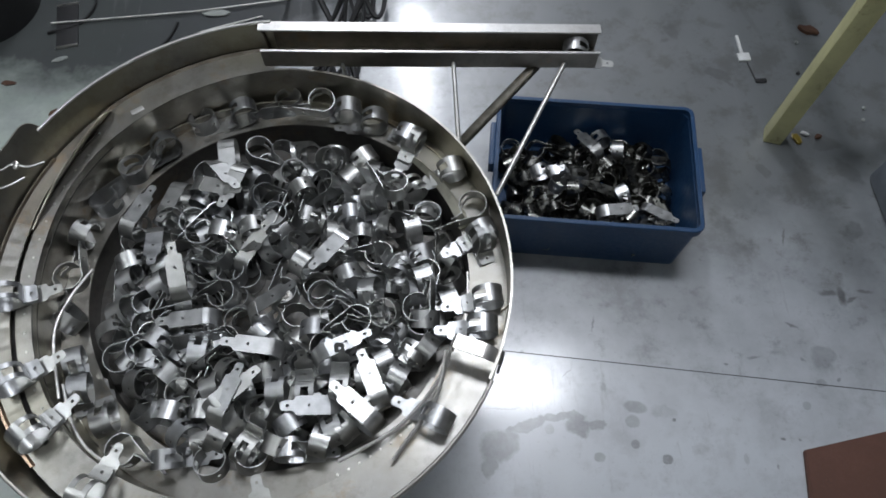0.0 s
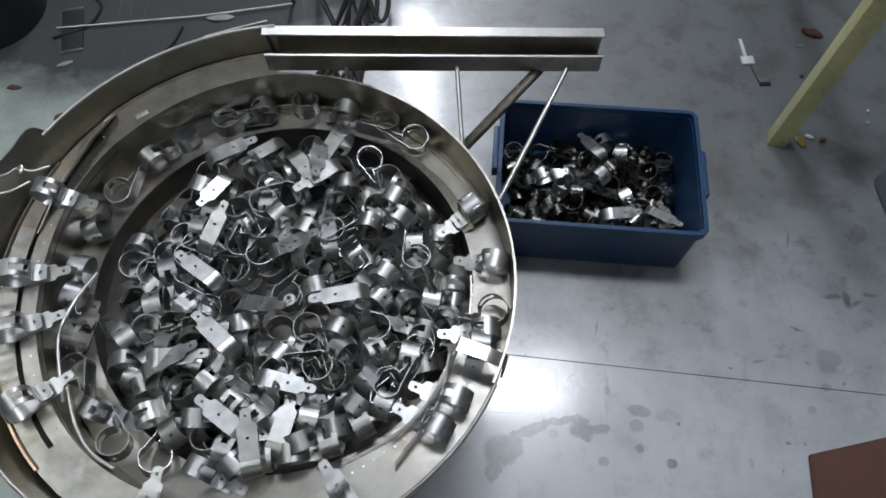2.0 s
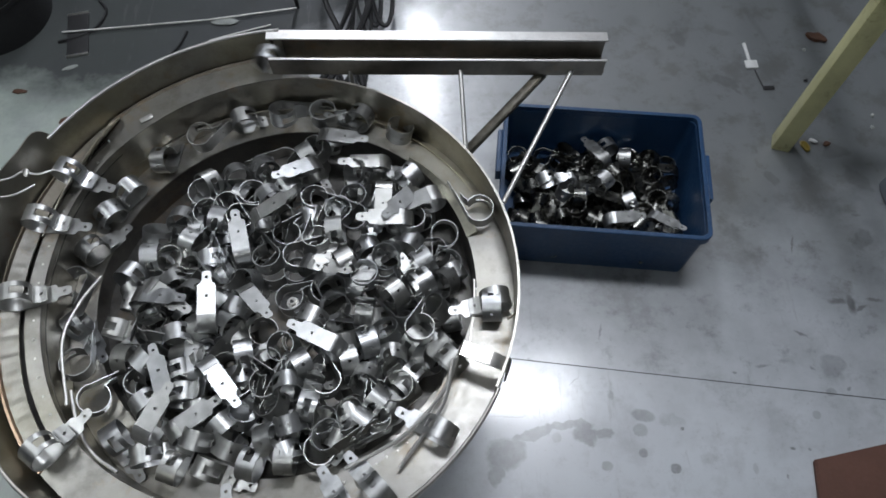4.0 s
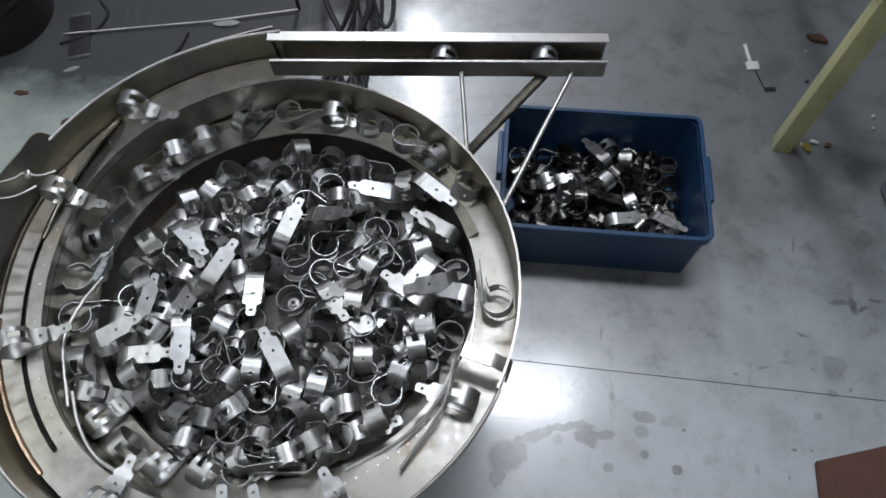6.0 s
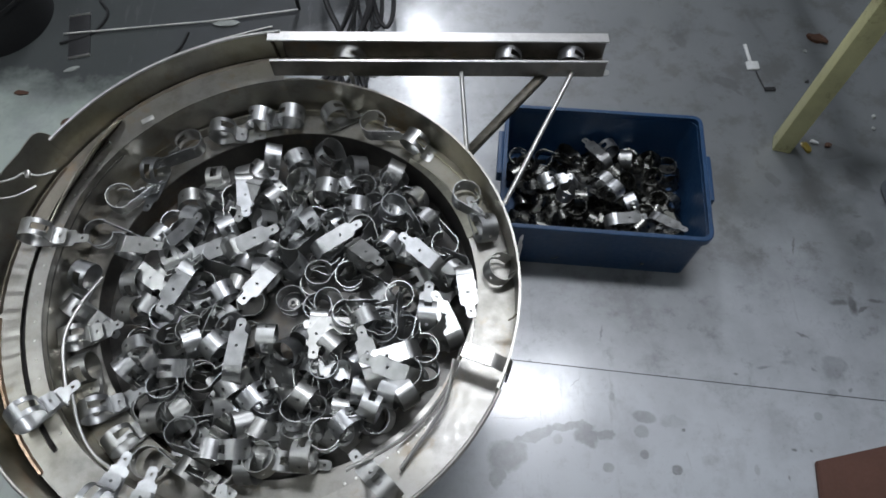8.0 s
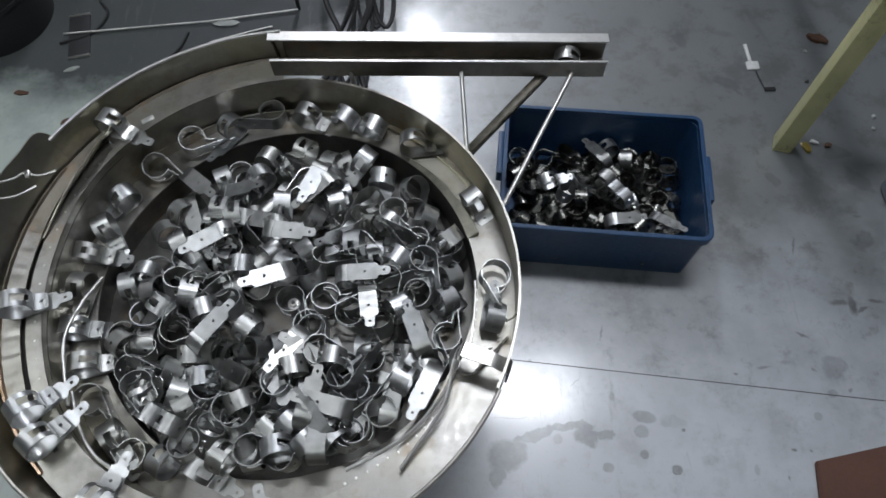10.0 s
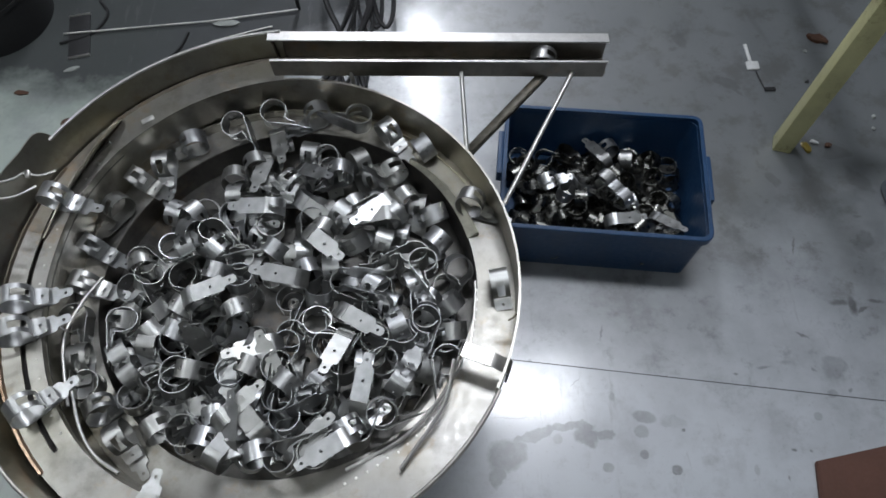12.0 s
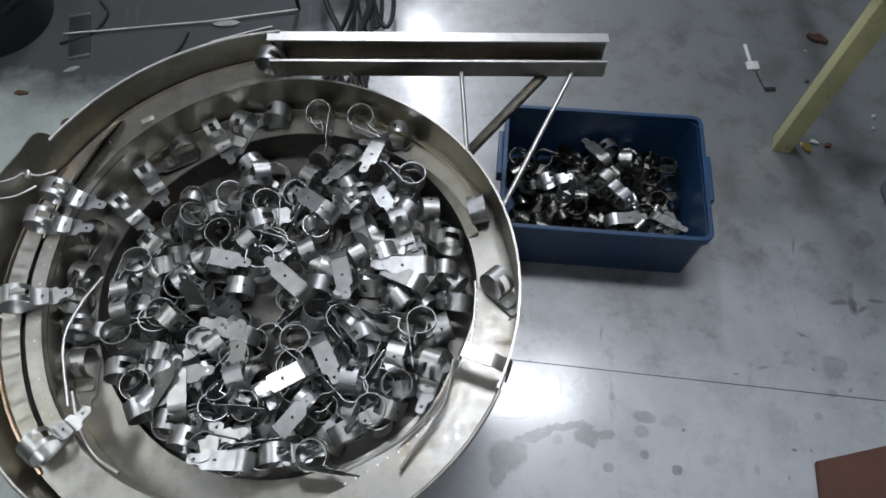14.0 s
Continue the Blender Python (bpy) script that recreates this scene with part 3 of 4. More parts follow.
# ---------------------------------------------------------------- the hall
def hall():
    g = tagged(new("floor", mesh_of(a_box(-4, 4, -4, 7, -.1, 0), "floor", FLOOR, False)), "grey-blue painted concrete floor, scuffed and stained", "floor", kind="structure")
    # Unseen walls and ceiling, toned to set how much light comes back.
    for name, b in (("wall_north", (-4.1, 4.1, 7, 7.1, 0, 4)), ("wall_south", (-4.1, 4.1, -4.1, -4, 0, 4)), ("wall_west", (-4.1, -4, -4, 7, 0, 4)), ("wall_east", (4, 4.1, -4, 7, 0, 4))):
        tagged(new(name, mesh_of(a_box(*b), name, WALL, False)), "plain grey factory wall", "wall", kind="structure")
    tagged(new("ceiling", mesh_of(a_box(-4.1, 4.1, -4.1, 7.1, 4.0, 4.1), "ceiling", CEIL, False)), "plain grey factory ceiling", "ceiling", kind="structure")
    for x, y, z, sx, sy, _ in LAMPS:
        lamp = thing("ceiling_lamp", "lit white ceiling lamp or added fill panel", "ceiling lamp", "ceiling lamps")
        part("housing", a_box(x - sx / 2 - .03, x + sx / 2 + .03, y - sy / 2 - .03, y + sy / 2 + .03, 3.925, 4.0, bevel=.008), WHITE, lamp)
        part("diffuser", a_box(x - sx / 2, x + sx / 2, y - sy / 2, y + sy / 2, 3.905, 3.924, bevel=.004), TUBE, lamp)
    # the expansion joint in the floor
    tagged(new("floor_joint", mesh_of(tube([(-.1, .555, -.0012), (.172, .519, -.0012), (1.125, .375, -.0012), (2.2, .21, -.0012)], .0020, 6), "floor_joint", DARK)), "thin dark joint across the floor", "floor joint", kind="structure")


def crate():
    c = thing("plastic_crate", "blue plastic tote box full of steel clamps", "crate")
    L, W, ins, t = .547, .396, .004, .005
    base = pose(.4395, .9690, 0, 0, 0, math.degrees(-.1245))

    def ring(z, l, w, r=.02, n=4):
        pts = []
        for cx, cy, g0 in ((1, 1, 0), (-1, 1, 90), (-1, -1, 180), (1, -1, 270)):
            for k in range(n + 1):
                g = radians(g0 + 90 * k / n)
                pts.append(base @ Vector((cx * (l / 2 - r) + r * math.cos(g), cy * (w / 2 - r) + r * math.sin(g), z)))
        return pts

    def loft(levels, closed=False):
        bm = bmesh.new()
        rs = [[bm.verts.new(p) for p in lv] for lv in levels]
        n = len(rs[0])
        pairs = list(zip(rs, rs[1:])) + ([(rs[-1], rs[0])] if closed else [])
        for u, v in pairs:
            for k in range(n):
                bm.faces.new((u[k], u[(k + 1) % n], v[(k + 1) % n], v[k]))
        if not closed:
            bm.faces.new(rs[0])
            bm.faces.new(rs[-1])
        return bm

    lo, wo = L - 2 * .008, W - 2 * .008
    part("body", loft([ring(.0, lo - 2 * ins, wo - 2 * ins), ring(.205, lo, wo), ring(.205, lo - 2 * t, wo - 2 * t), ring(.006, lo - 2 * ins - 2 * t, wo - 2 * ins - 2 * t)]), CRATE_BLUE, c)
    part("rim", loft([ring(.196, L, W, .026), ring(.219, L, W, .026), ring(.221, L - .004, W - .004, .024), ring(.221, lo - 2 * t + .002, wo - 2 * t + .002, .016), ring(.2055, lo - 2 * t + .002, wo - 2 * t + .002, .016), ring(.2055, lo + .004, wo + .004), ring(.196, L - .006, W - .006, .024)], True), CRATE_BLUE, c)
    for sx, y in ((-1, .04), (1, 0)):
        x = sx * (L / 2 + .006)
        part("handle", a_box(x - .008, x + .008, y - .07, y + .07, .17, .212, bevel=.004, m=base), CRATE_BLUE, c)
    return base


def machine_stand():
    p = thing("machine_stand", "pale yellow painted steel machine stand on square legs", "machine stand")
    m = pose(1.064, 1.176, 0, 0, 0, -18)
    part("leg", a_box(-.027, .027, -.027, .027, 0, .62, bevel=.004, m=m), POST_PAINT, p)
    part("front_rail", a_box(1.02, 2.4, 1.12, 1.17, .62, .67, bevel=.004), POST_PAINT, p)
    part("side_rail", a_box(1.02, 1.07, 1.172, 2.8, .62, .67, bevel=.004), POST_PAINT, p)
    part("side_rail", a_box(2.33, 2.38, 1.172, 2.8, .62, .67, bevel=.004), POST_PAINT, p)
    part("back_rail", a_box(1.072, 2.328, 2.73, 2.78, .62, .67, bevel=.004), POST_PAINT, p)
    for x, y in ((2.35, 1.15), (2.35, 2.75), (1.045, 2.75)):
        part("leg", a_box(x - .026, x + .026, y - .026, y + .026, 0, .62, bevel=.004), POST_PAINT, p)
    return p


def lump(name, label, category, x, y, size, material, seed, group="", turn=None):
    """A small crumpled scrap lying on the floor."""
    rng = random.Random(seed)
    bm = bmesh.new()
    bmesh.ops.create_icosphere(bm, subdivisions=2, radius=1.0)
    for v in bm.verts:
        v.co *= 1 + rng.uniform(-.22, .22)
        v.co = Vector((v.co.x * size[0], v.co.y * size[1], max(v.co.z, -.8) * size[2] + .8 * size[2]))
    ob = new(name, mesh_of(bm, name, material))
    ob.matrix_basis = pose(x, y, 0, 0, 0, rng.uniform(0, 180) if turn is None else turn)
    return tagged(ob, label, category, group)


def clutter():
    b = thing("brown_board", "dark reddish-brown fibreboard lying on the floor", "board")
    bm = bmesh.new()
    ring = [[bm.verts.new((x, y, z)) for x, y in ((.898, .231), (1.5, .334), (1.42, -.30), (.818, -.27))] for z in (0, .018)]
    bm.faces.new(ring[0])
    bm.faces.new(ring[1])
    for k in range(4):
        bm.faces.new((ring[0][k], ring[0][(k + 1) % 4], ring[1][(k + 1) % 4], ring[1][k]))
    bmesh.ops.bevel(bm, geom=list(bm.edges), offset=.003, segments=2, affect="EDGES")
    part("panel", bm, BROWN, b)
    g = thing("grey_bin", "dark grey-blue plastic bin on the floor", "bin")
    part("body", a_box(1.31, 1.7, .78, 1.02, 0, .16, bevel=.02), GREY, g)
    part("rim", a_box(1.303, 1.707, .773, 1.027, .16, .175, bevel=.005), GREY, g)
    d = thing("dark_drum", "black oily drum standing on the floor", "drum")
    bm = bmesh.new()
    bmesh.ops.create_cone(bm, cap_ends=True, segments=40, radius1=.20, radius2=.20, depth=.3, matrix=Matrix.Translation((-1.56, 1.84, .15)))
    shell = part("shell", bm, BLACK, d)
    for z in (.29, .15):
        bm = bmesh.new()
        bmesh.ops.create_cone(bm, cap_ends=True, segments=40, radius1=.206, radius2=.206, depth=.014, matrix=Matrix.Translation((-1.56, 1.84, z)))
        part("hoop", bm, BLACK, shell)
    # long thin rod with a white tie, beside a dark strap
    r = thing("steel_rod", "long thin steel rod lying on the floor", "rod")
    part("shaft", tube([(-1.293, 1.740, .010), (-0.791, 1.775, .010), (-0.483, 1.817, .010)], .0036), ROD, r)
    n = thing("wire_rod", "thin dull steel wire lying on the floor", "rod")
    part("shaft", tube([(-0.778, 1.683, .004), (-0.687, 1.713, .004), (-0.569, 1.747, .004)], .003), ROD, n)
    lump("plastic_film", "crumpled pale plastic film beside the rod", "plastic film", -0.735, 1.769, (.046, .018, .006), FILM, 31, "floor scraps", -6)
    k = thing("iron_strap", "dark flat iron strap lying on the floor", "strap")
    m = pose(-1.24, 1.735, 0, 0, 0, 11)
    part("bar", a_box(-.036, .036, -.095, .095, 0, .006, bevel=.001, m=m), BLACK, k)
    for y in (-.098, .098):
        part("clip", a_box(-.036, .036, y - .004, y + .004, 0, .008, bevel=.001, m=m), BRIGHT, k, "bright bent end")
    # cables
    rng = random.Random(9)
    for i in range(9):
        x = -.36 + i * .017
        pts = [(x + rng.uniform(-.02, .02), 2.15, .30 + rng.uniform(0, .1)), (x + rng.uniform(-.03, .03), 1.95, .18 + rng.uniform(-.03, .05)),
               (x + .03 + rng.uniform(-.04, .04), 1.78, .06 + rng.uniform(0, .05)), (x + rng.uniform(-.05, .06), 1.62, .02), (x + rng.uniform(-.05, .05), 1.45, .012)]
        tagged(new("power_cable", mesh_of(tube(curve_through(pts, 6), rng.choice((.006, .008, .010)), 7), "power_cable", BLACK)), "black rubber power cable hanging to the floor", "cable", "cables behind the feeder")
    for x, w in ((-.215, .035), (-.19, .05)):
        pts = [(x - w, 2.05, .35), (x - w * .6, 1.85, .16), (x - w * .2, 1.74, .06), (x + w * .5, 1.70, .03), (x + w, 1.78, .06), (x + w * .8, 1.95, .2), (x + w * .4, 2.1, .35)]
        tagged(new("looped_cable", mesh_of(tube(curve_through(pts, 6), .008, 8), "looped_cable", BLACK)), "black rubber cable hanging in a loop", "cable", "cables behind the feeder")
    tagged(new("thin_pole", mesh_of(tube([(-.482, 1.83, 0), (-.482, 1.83, .9)], .007, 8), "thin_pole", BLACK)), "thin black upright pole behind the feeder", "pole")
    for i, pts in enumerate((((-1.20, 1.90, .006), (-1.16, 1.83, .006), (-1.2, 1.74, .006), (-1.3, 1.70, .006)), ((-.86, 1.73, .005), (-.88, 1.66, .005), (-.93, 1.58, .005), (-.92, 1.5, .005)))):
        tagged(new("loose_wire", mesh_of(tube(curve_through(pts, 6), .005, 6), "loose_wire", BLACK)), "thin black loose wire on the floor", "wire")
    # wires tied to the side plate
    for pts in (((-.90, .645, .690), (-.826, .666, .702), (-.777, .676, .707), (-.759, .686, .709), (-.731, .682, .706), (-.707, .695, .700)),
                ((-.90, .615, .690), (-.814, .633, .703), (-.765, .640, .705), (-.735, .663, .700))):
        tagged(new("bare_wire", mesh_of(tube(curve_through(pts, 6), .0022, 8), "bare_wire", ROD)), "bent bare steel wire over the side plate", "wire", "bare wires")
    lump("wire_knot", "twisted wire knot on the bent wire", "knot", -.752, .684, (.010, .006, .005), BRIGHT, 4).location.z = .704
    # scraps on the floor
    t = thing("plastic_tag", "crumpled white plastic tag with a thin stem", "tag")
    part("stem", a_box(1.041, 1.052, 1.513, 1.59, 0, .005, bevel=.002), WHITE, t)
    part("flap", a_box(1.028, 1.070, 1.478, 1.512, 0, .008, bevel=.004), WHITE, t)
    h = thing("hook_wire", "thin dark hooked wire on the floor", "wire")
    part("stem", tube([(1.055, 1.47, .004), (1.065, 1.40, .004)], .002), DARK, h)
    part("foot", a_box(1.065, 1.10, 1.388, 1.402, 0, .006, bevel=.001), BLACK, h)
    lump("amber_scrap", "amber plastic scrap on the floor", "scrap", 1.135, 1.163, (.012, .024, .006), AMBER, 1, "floor scraps")
    lump("white_scrap", "small white plastic scrap on the floor", "scrap", 1.165, 1.180, (.007, .014, .006), WHITE, 2, "floor scraps")
    lump("orange_scrap", "small orange-brown scrap on the floor", "scrap", 1.205, 1.168, (.008, .012, .006), RUST, 3, "floor scraps")
    lump("rust_scrap", "rusty brown crumpled scrap on the floor", "scrap", 1.295, 1.60, (.018, .034, .010), RUST, 5, "floor scraps")
    for i, (x, y) in enumerate(((1.38, 1.27), (1.365, 1.225), (1.21, 1.42), (1.24, 1.55))):
        lump("grit", "small pale bit of grit on the floor", "grit", x, y, (.007, .006, .005), FILM if i != 2 else DARK, 11 + i, "floor scraps")
    lump("paper_scrap", "small yellow-brown paper scrap on the floor", "scrap", -1.385, 1.491, (.026, .010, .003), RUST, 21, "floor scraps")
    lump("paper_scrap", "small yellow-brown paper scrap on the floor", "scrap", -1.20, 1.36, (.02, .016, .003), RUST, 22, "floor scraps")
    lump("pale_scrap", "pale crumpled plastic scrap on the floor", "scrap", -1.235, 1.585, (.026, .009, .004), FILM, 23, "floor scraps")


# ---------------------------------------------------------------- the clamps
# Turn of the heap, and travel on the lower ledge, in degrees by seconds.
heap_turn = table([(0, 0), (3, 58), (8, 148), (14, 247)])
ledge_run = table([(0, 0), (3, 44), (8, 110), (14, 187)])
# Travel on the upper track by seconds before the chute, and way along the chute by the share of its time.
upper_s = table([(-24, -363), (-15, -243), (-10, -176), (-7, -135), (-5, -108), (-3, -81), (-2.45, -72), (-1.6, -61), (-1.2, -54.5), (-1.0, -50), (-.6, -42),
                 (-.4, -33), (-.2, -15), (0, 0)])
chute_x = table([(0, 0), (.07, .34), (.14, .48), (.21, .54), (.34, .62), (.52, .71), (.69, .80), (.86, .89), (1.0, .985)])
upper_r = table([(-242, .405), (-200, .422), (-135, .440), (-108, .432), (-80, .440), (-55, .456), (-40, .486), (-15, .492), (0, .484)])
HEAP, HUB, LEDGE, UPPER = [], [], [], []


def about_bowl(degrees):
    """A turn about the bowl's upright axis, in the direction of travel."""
    c = Matrix.Translation((BX, BY, 0))
    return c @ pose(0, 0, 0, 0, 0, -degrees) @ c.inverted()


def spread(m):
    """The heap reaches out to the pan's spiral wall, but leaves a gap to the north-west."""
    d = m.translation.xy - Vector((BX, BY))
    s = (90 - math.degrees(math.atan2(d.y, d.x)) + 602) % 360 - 602
    r = d.length
    clear = .042 * max(0.0, math.cos(radians(s + 415))) ** 2
    k = 1 + ((r_in(s) - .022 - clear) / .335 - 1) * min(1.0, r / .30)
    out = m.copy()
    out.translation = (BX + d.x * k, BY + d.y * k, m.translation.z)
    return out


def tumble(rng):
    kind = rng.random()
    if kind < .36:
        return rng.choice((90, -90)) + rng.gauss(0, 18), rng.gauss(14, 12), rng.uniform(0, 360)
    if kind < .90:
        return rng.gauss(0, 20), rng.uniform(6, 42), rng.uniform(0, 360)
    if kind < .95:
        return rng.gauss(0, 20), -rng.uniform(90, 130), rng.uniform(0, 360)
    return rng.gauss(180, 14), rng.gauss(0, 14), rng.uniform(0, 360)


# Clamps that lie flat with the tail up: seconds, x, y of the plate then, direction of its tongue.
FLAT = [(11.0, -0.300, 0.200, 75),
        (12.5, -0.394, 0.277, 30), (12.5, -0.152, 0.616, 180), (12.5, -0.284, 0.791, -85),
        (6.5, -0.362, 0.478, -95), (6.5, -0.076, 0.467, -135), (6.5, -0.008, 0.630, -55), (6.5, -0.186, 0.617, -20),
        (0.0, -0.157, 0.362, 25), (1.5, -0.202, 0.484, -160), (12.5, -0.211, 0.566, -50), (14.0, -0.102, 0.532, 180), (14.0, -0.496, 0.303, 60)]


def fill_bowl():
    rng = random.Random(3)
    taken = []
    for t, x, y, g in FLAT:
        c = Vector((x, y, .555)) - .042 * Vector((math.cos(radians(g)), math.sin(radians(g)), 0))
        m = about_bowl(-heap_turn(t)) @ (Matrix.Translation(c) @ pose(0, 0, 0, 180 + rng.gauss(0, 11), rng.gauss(0, 9), g))
        taken.append((about_bowl(-heap_turn(t)) @ Vector((x, y, .55))).xy)
        HEAP.append((clamp(m, "clamps in the bowl"), m, rng.uniform(-1, 1) * .01, rng.random()))
    # one clamp caught over the hub bolt
    m = pose(-.300, .499, .4925 + HALF, 90, 0, 73)
    HUB.append((clamp(m, "clamps in the bowl", "shiny steel pipe clamp caught round the hub bolt"), m))
    for z, n, least, edge, core in ((.499, 95, .049, .318, .062), (.529, 124, .0435, .326, .078)):
        spots, tries = [], 0
        while len(spots) < n and tries < 16000:
            tries += 1
            a, r = rng.uniform(0, 360), edge * math.sqrt(rng.random())
            p = on_bowl(a, r, z)
            if r < core or any((p - q).length < least for q in spots) or (z > .52 and any((p.xy - q).length < .046 for q in taken)):
                continue
            spots.append(p)
            e = tumble(rng)
            if z < .51:
                e = (e[0], max(-20, min(16, e[1])), e[2])
            if r < .14:  # the hub stays clear
                e = (e[0], max(-20, min(40, e[1])), 90 - a + rng.uniform(-70, 70))
            if r > .19:  # the tails at the edge point inwards
                e = (e[0], max(-60, min(60, e[1])), -90 - a + rng.uniform(-80, 80))
            m = pose(p.x, p.y, p.z + rng.uniform(-.008, .012), *e)
            HEAP.append((clamp(m, "clamps in the bowl"), m, rng.gauss(0, .025), rng.random()))


def fill_ledge():
    rng = random.Random(8)
    s = -655.0
    while s < -250:
        g = rng.choice((180, 180, 0, 270)) + rng.gauss(0, 16)
        m = pose(0, 0, 0, rng.gauss(0, 8) if rng.random() < .6 else rng.choice((90, -90)) + rng.gauss(0, 14), rng.gauss(0, 8), g)
        LEDGE.append((clamp(pose(0, 0, .6), "clamps on the lower ledge"), s, m, rng.choice((-318, -250, -250)), rng.uniform(-.012, .012), rng.random()))
        s += rng.uniform(8.0, 13.5)


# Clamps on the upper track: seconds at which each enters the chute, and seconds that it takes along it.
RUNS = [(-2.6, 2.87), (4.0, 2.87), (5.5, 2.95), (6.5, 3.05), (7.88, 2.57), (10.7, 1.88), (14.0, 2.9), (15.9, 2.9), (16.5, 2.9), (17.9, 2.9), (20.6, 2.9)]


def fill_track():
    for k, (t, d) in enumerate(RUNS):
        UPPER.append((clamp(pose(0, 0, .7), "clamps on the upper track"), t, d, k))


def fill_crate():
    rng = random.Random(21)
    spots, tries = [], 0
    # ones left in the plain clamp steel: place in the crate, tilt and turn
    for u, v, rx, ry, rz in ((.035, .150, 10, 8, 200), (.018, .105, 176, 12, 120), (.086, .120, -12, 20, 75), (-.139, .027, 8, -6, 15), (-.028, .015, 95, 30, 95),
                             (.048, -.095, 185, 6, 5), (.093, -.028, 14, 10, -70), (.165, -.085, 170, -10, -40), (-.083, -.012, 80, 24, 30)):
        p = CRATE @ Vector((u, v, .092 + .012 * (1 - (u / .26) ** 2)))
        spots.append(p)
        clamp(pose(p.x, p.y, p.z, rx, ry, rz), "clamps in the crate", "bright zinc-plated steel pipe clamp lying on the heap in the crate")
    while len(spots) < 52 and tries < 9000:
        tries += 1
        u, v = rng.uniform(-.235, .235), rng.uniform(-.155, .155)
        z = .060 + .038 * (1 - (u / .26) ** 2) * (1 - (v / .18) ** 2) + rng.uniform(-.012, .012)
        p = CRATE @ Vector((u, v, z))
        if any((p - q).length < .034 for q in spots):
            continue
        spots.append(p)
        e = tumble(rng)
        if abs(u) > .13 or abs(v) > .06:
            e = (e[0], max(-50, min(50, e[1])), math.degrees(math.atan2(-v, -u)) - 7 + rng.uniform(-50, 50))
        clamp(pose(p.x, p.y, p.z, *e), "clamps in the crate", "steel pipe clamp shaded dark, lying in the crate", SHADED_BAND, SHADED_TAIL)
    verts, faces = [], []
    for _ in range(130):
        u, v = rng.uniform(-.238, .238), rng.uniform(-.160, .160)
        p = CRATE @ Vector((u, v, rng.uniform(.034, .048)))
        m = pose(p.x, p.y, p.z, rng.choice((0, 90, -90, 180)) + rng.gauss(0, 14), rng.gauss(0, 14), math.degrees(math.atan2(-v, -u)) - 7 + rng.uniform(-50, 50))
        for me in (BAND, TAIL):
            k = len(verts)
            verts += [tuple(m @ w.co) for w in me.vertices]
            faces += [tuple(k + i for i in f.vertices) for f in me.polygons]
    me = bpy.data.meshes.new("clamp_heap")
    me.from_pydata(verts, [], faces)
    me.materials.append(SHADED)
    tagged(new("clamp_heap", me), "heap of steel pipe clamps shaded dark, filling the crate", "clamps", kind="stuff")


def ledge_pose(s, fall, side, m):
    """A clamp at s on the lower ledge; past its fall it slides back into the heap."""
    r, z = (r_in(s) + r_out(s)) / 2 + side * .5, track_z(s) + .029
    if s < -500:
        k = min(1.0, (-500 - s) / 40)
        r, z = r * (1 - k) + .300 * k, z * (1 - k) + .530 * k
    if s > fall:
        k = min(1.0, (s - fall) / 9)
        r, z = r * (1 - k) + (.292 + side) * k, z * (1 - k) + .552 * k
    p = on_bowl(s, r, z)
    return Matrix.Translation(p) @ pose(0, 0, 0, 0, 0, -s) @ m


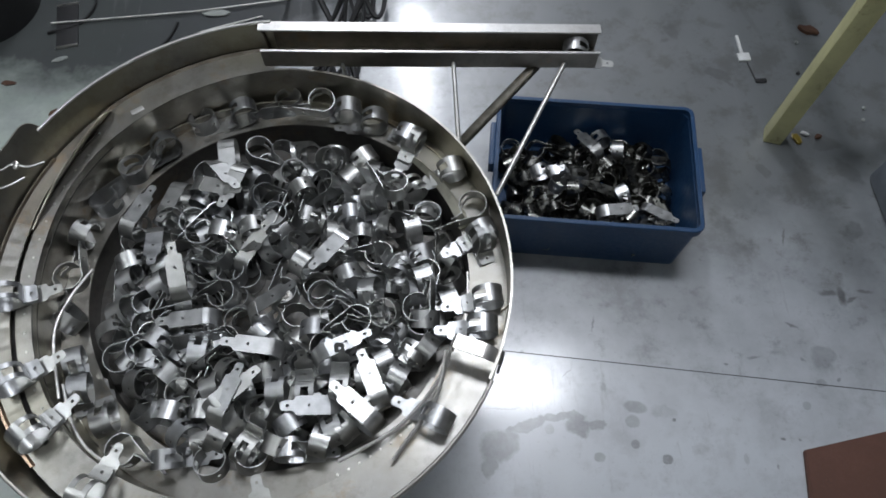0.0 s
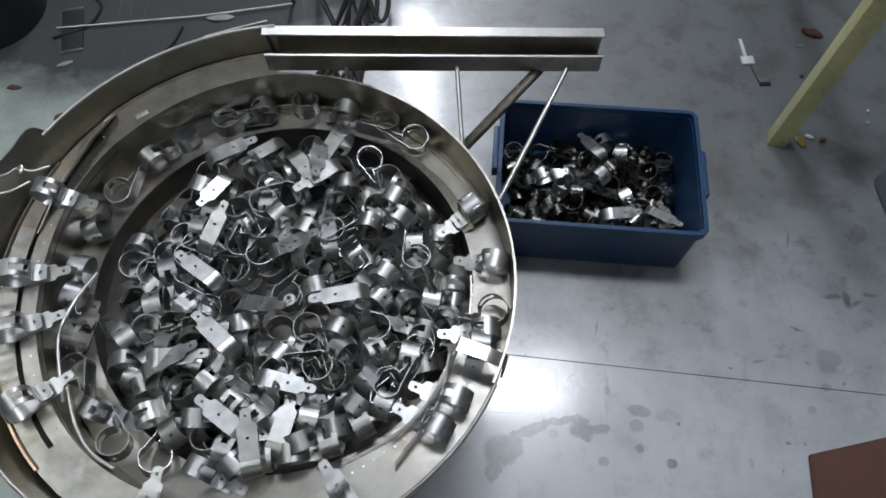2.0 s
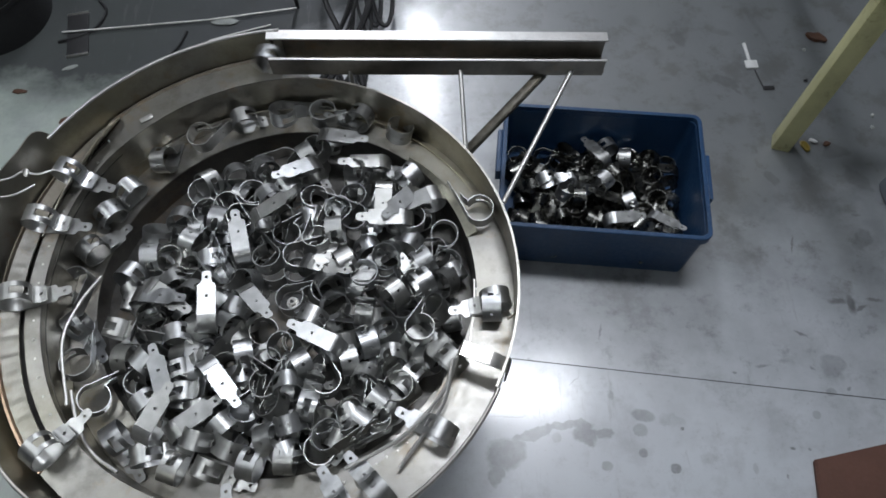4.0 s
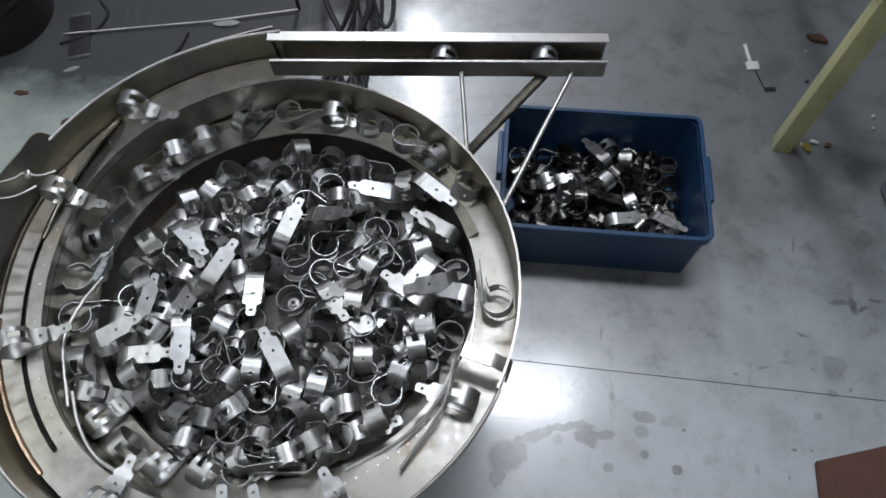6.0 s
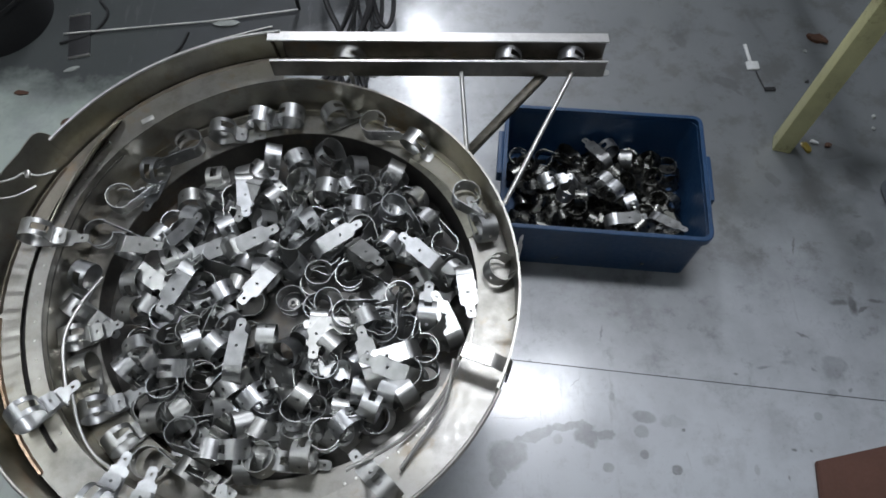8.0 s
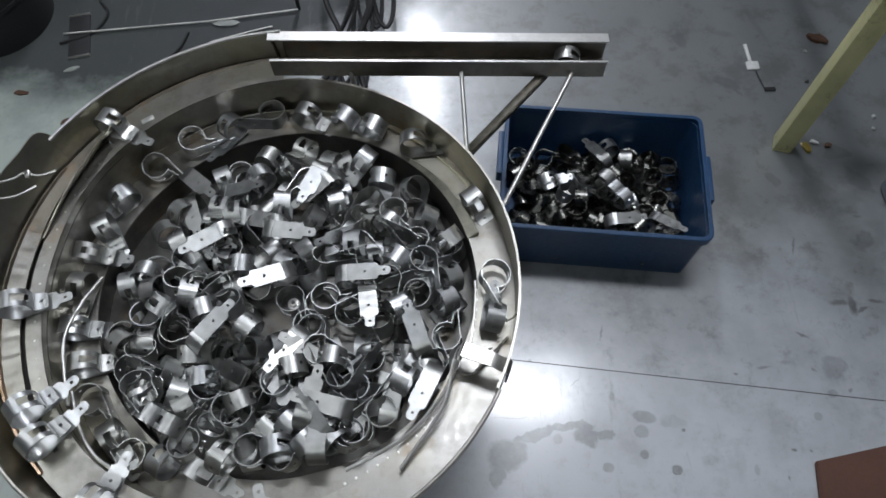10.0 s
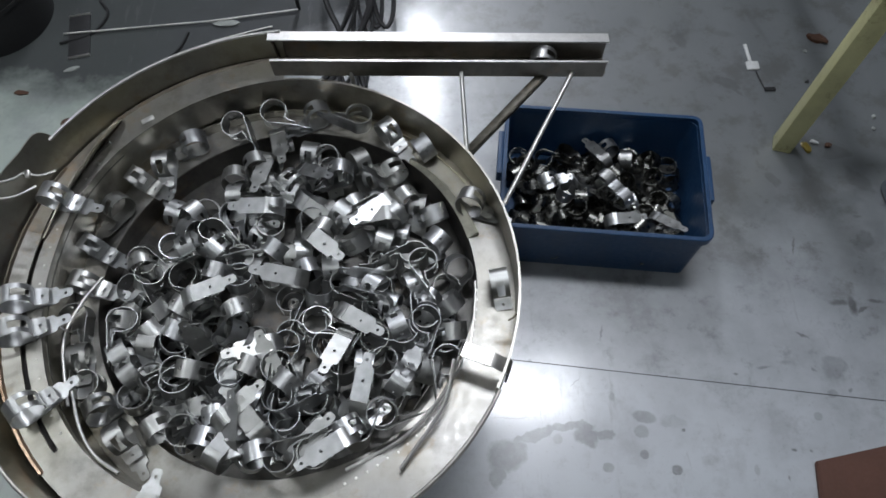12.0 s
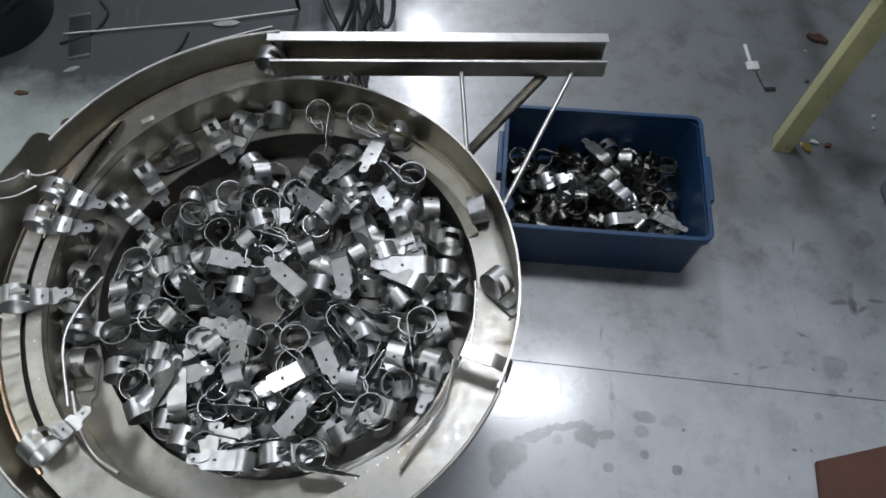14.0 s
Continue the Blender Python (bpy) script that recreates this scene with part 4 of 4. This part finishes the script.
def run_pose(t, start, took, k):
    """A clamp on the upper track, along the chute, falling, and at rest in the crate."""
    u = t - start
    if u < 0:
        s = upper_s(u)
        if s < -242:
            r = (r_in(s) + r_out(s)) / 2
        else:
            r = upper_r(s)
        return Matrix.Translation(on_bowl(s, r, track_z(s) + RING + .001)) @ pose(0, 0, 0, 0, 0, -78 - s + 64 * max(0.0, min(1.0, (s + 47) / 18)))
    x0, x1 = -.345, .368
    if u < took:
        f = chute_x(u / took)
        x = x0 + (x1 - x0) * f
        turn = min(1.0, u / .25)
        return Matrix.Translation((x, .484 * (1 - turn) + .4875 * turn + BY, .703 - .040 * f - .063 + RING + .001)) @ pose(0, 0, 0, 0, 0, -14 + 3 * turn)
    v = u - took
    drop = .140 + .004 * (k % 4)
    fallen = min(v, .30)
    x = .366 + .30 * fallen + .02 * (k % 3)  * fallen / .3
    z = .629 - .30 * fallen - 4.9 * fallen * fallen
    spin = 110 * fallen / .30
    return Matrix.Translation((x, .9776 - .10 * fallen * (k % 3), max(z, drop))) @ pose(0, 0, 0, 0, spin, -12 - 40 * fallen / .3)


def motions():
    rng = random.Random(5)

    def shiver(k=1.0):
        return pose(rng.gauss(0, .0011) * k, rng.gauss(0, .0011) * k, rng.gauss(0, .0009) * k, rng.gauss(0, 1.6) * k, rng.gauss(0, 1.6) * k, rng.gauss(0, 1.6) * k)

    for ob, m, slip, phase in HEAP:
        rows = []
        for i in range(21):
            t = i * .7
            a = heap_turn(t) * (1 + slip)
            rows.append((t, spread(about_bowl(a) @ m) @ shiver()))
        walk(ob, rows)
    for ob, m in HUB:
        walk(ob, [(i * .7, Matrix.Translation(m.translation) @ pose(0, 0, 0, 0, 0, -.85 * heap_turn(i * .7)) @ Matrix.Translation(-m.translation) @ m) for i in range(21)])
    for ob, s0, m, fall, side, phase in LEDGE:
        rows = []
        for i in range(29):
            t = i * .5
            rows.append((t, ledge_pose(s0 + ledge_run(t), fall, side, m) @ shiver(1.2)))
        walk(ob, rows)
    for ob, start, took, k in UPPER:
        end = start + took
        times = {round(i * .4, 2) for i in range(36)} | {14.0}
        for e in (start - .4, start - .2, start, start + .1, start + .2, start + .4, end - .1, end, end + .1, end + .2, end + .3, end + .35):
            if 0 <= e <= 14:
                times.add(round(e, 2))
        walk(ob, [(t, run_pose(t, start, took, k)) for t in sorted(times)])


hall()
bowl_feeder()
feeder_base()
CRATE = crate()
machine_stand()
clutter()
fill_bowl()
fill_ledge()
fill_track()
fill_crate()
motions()
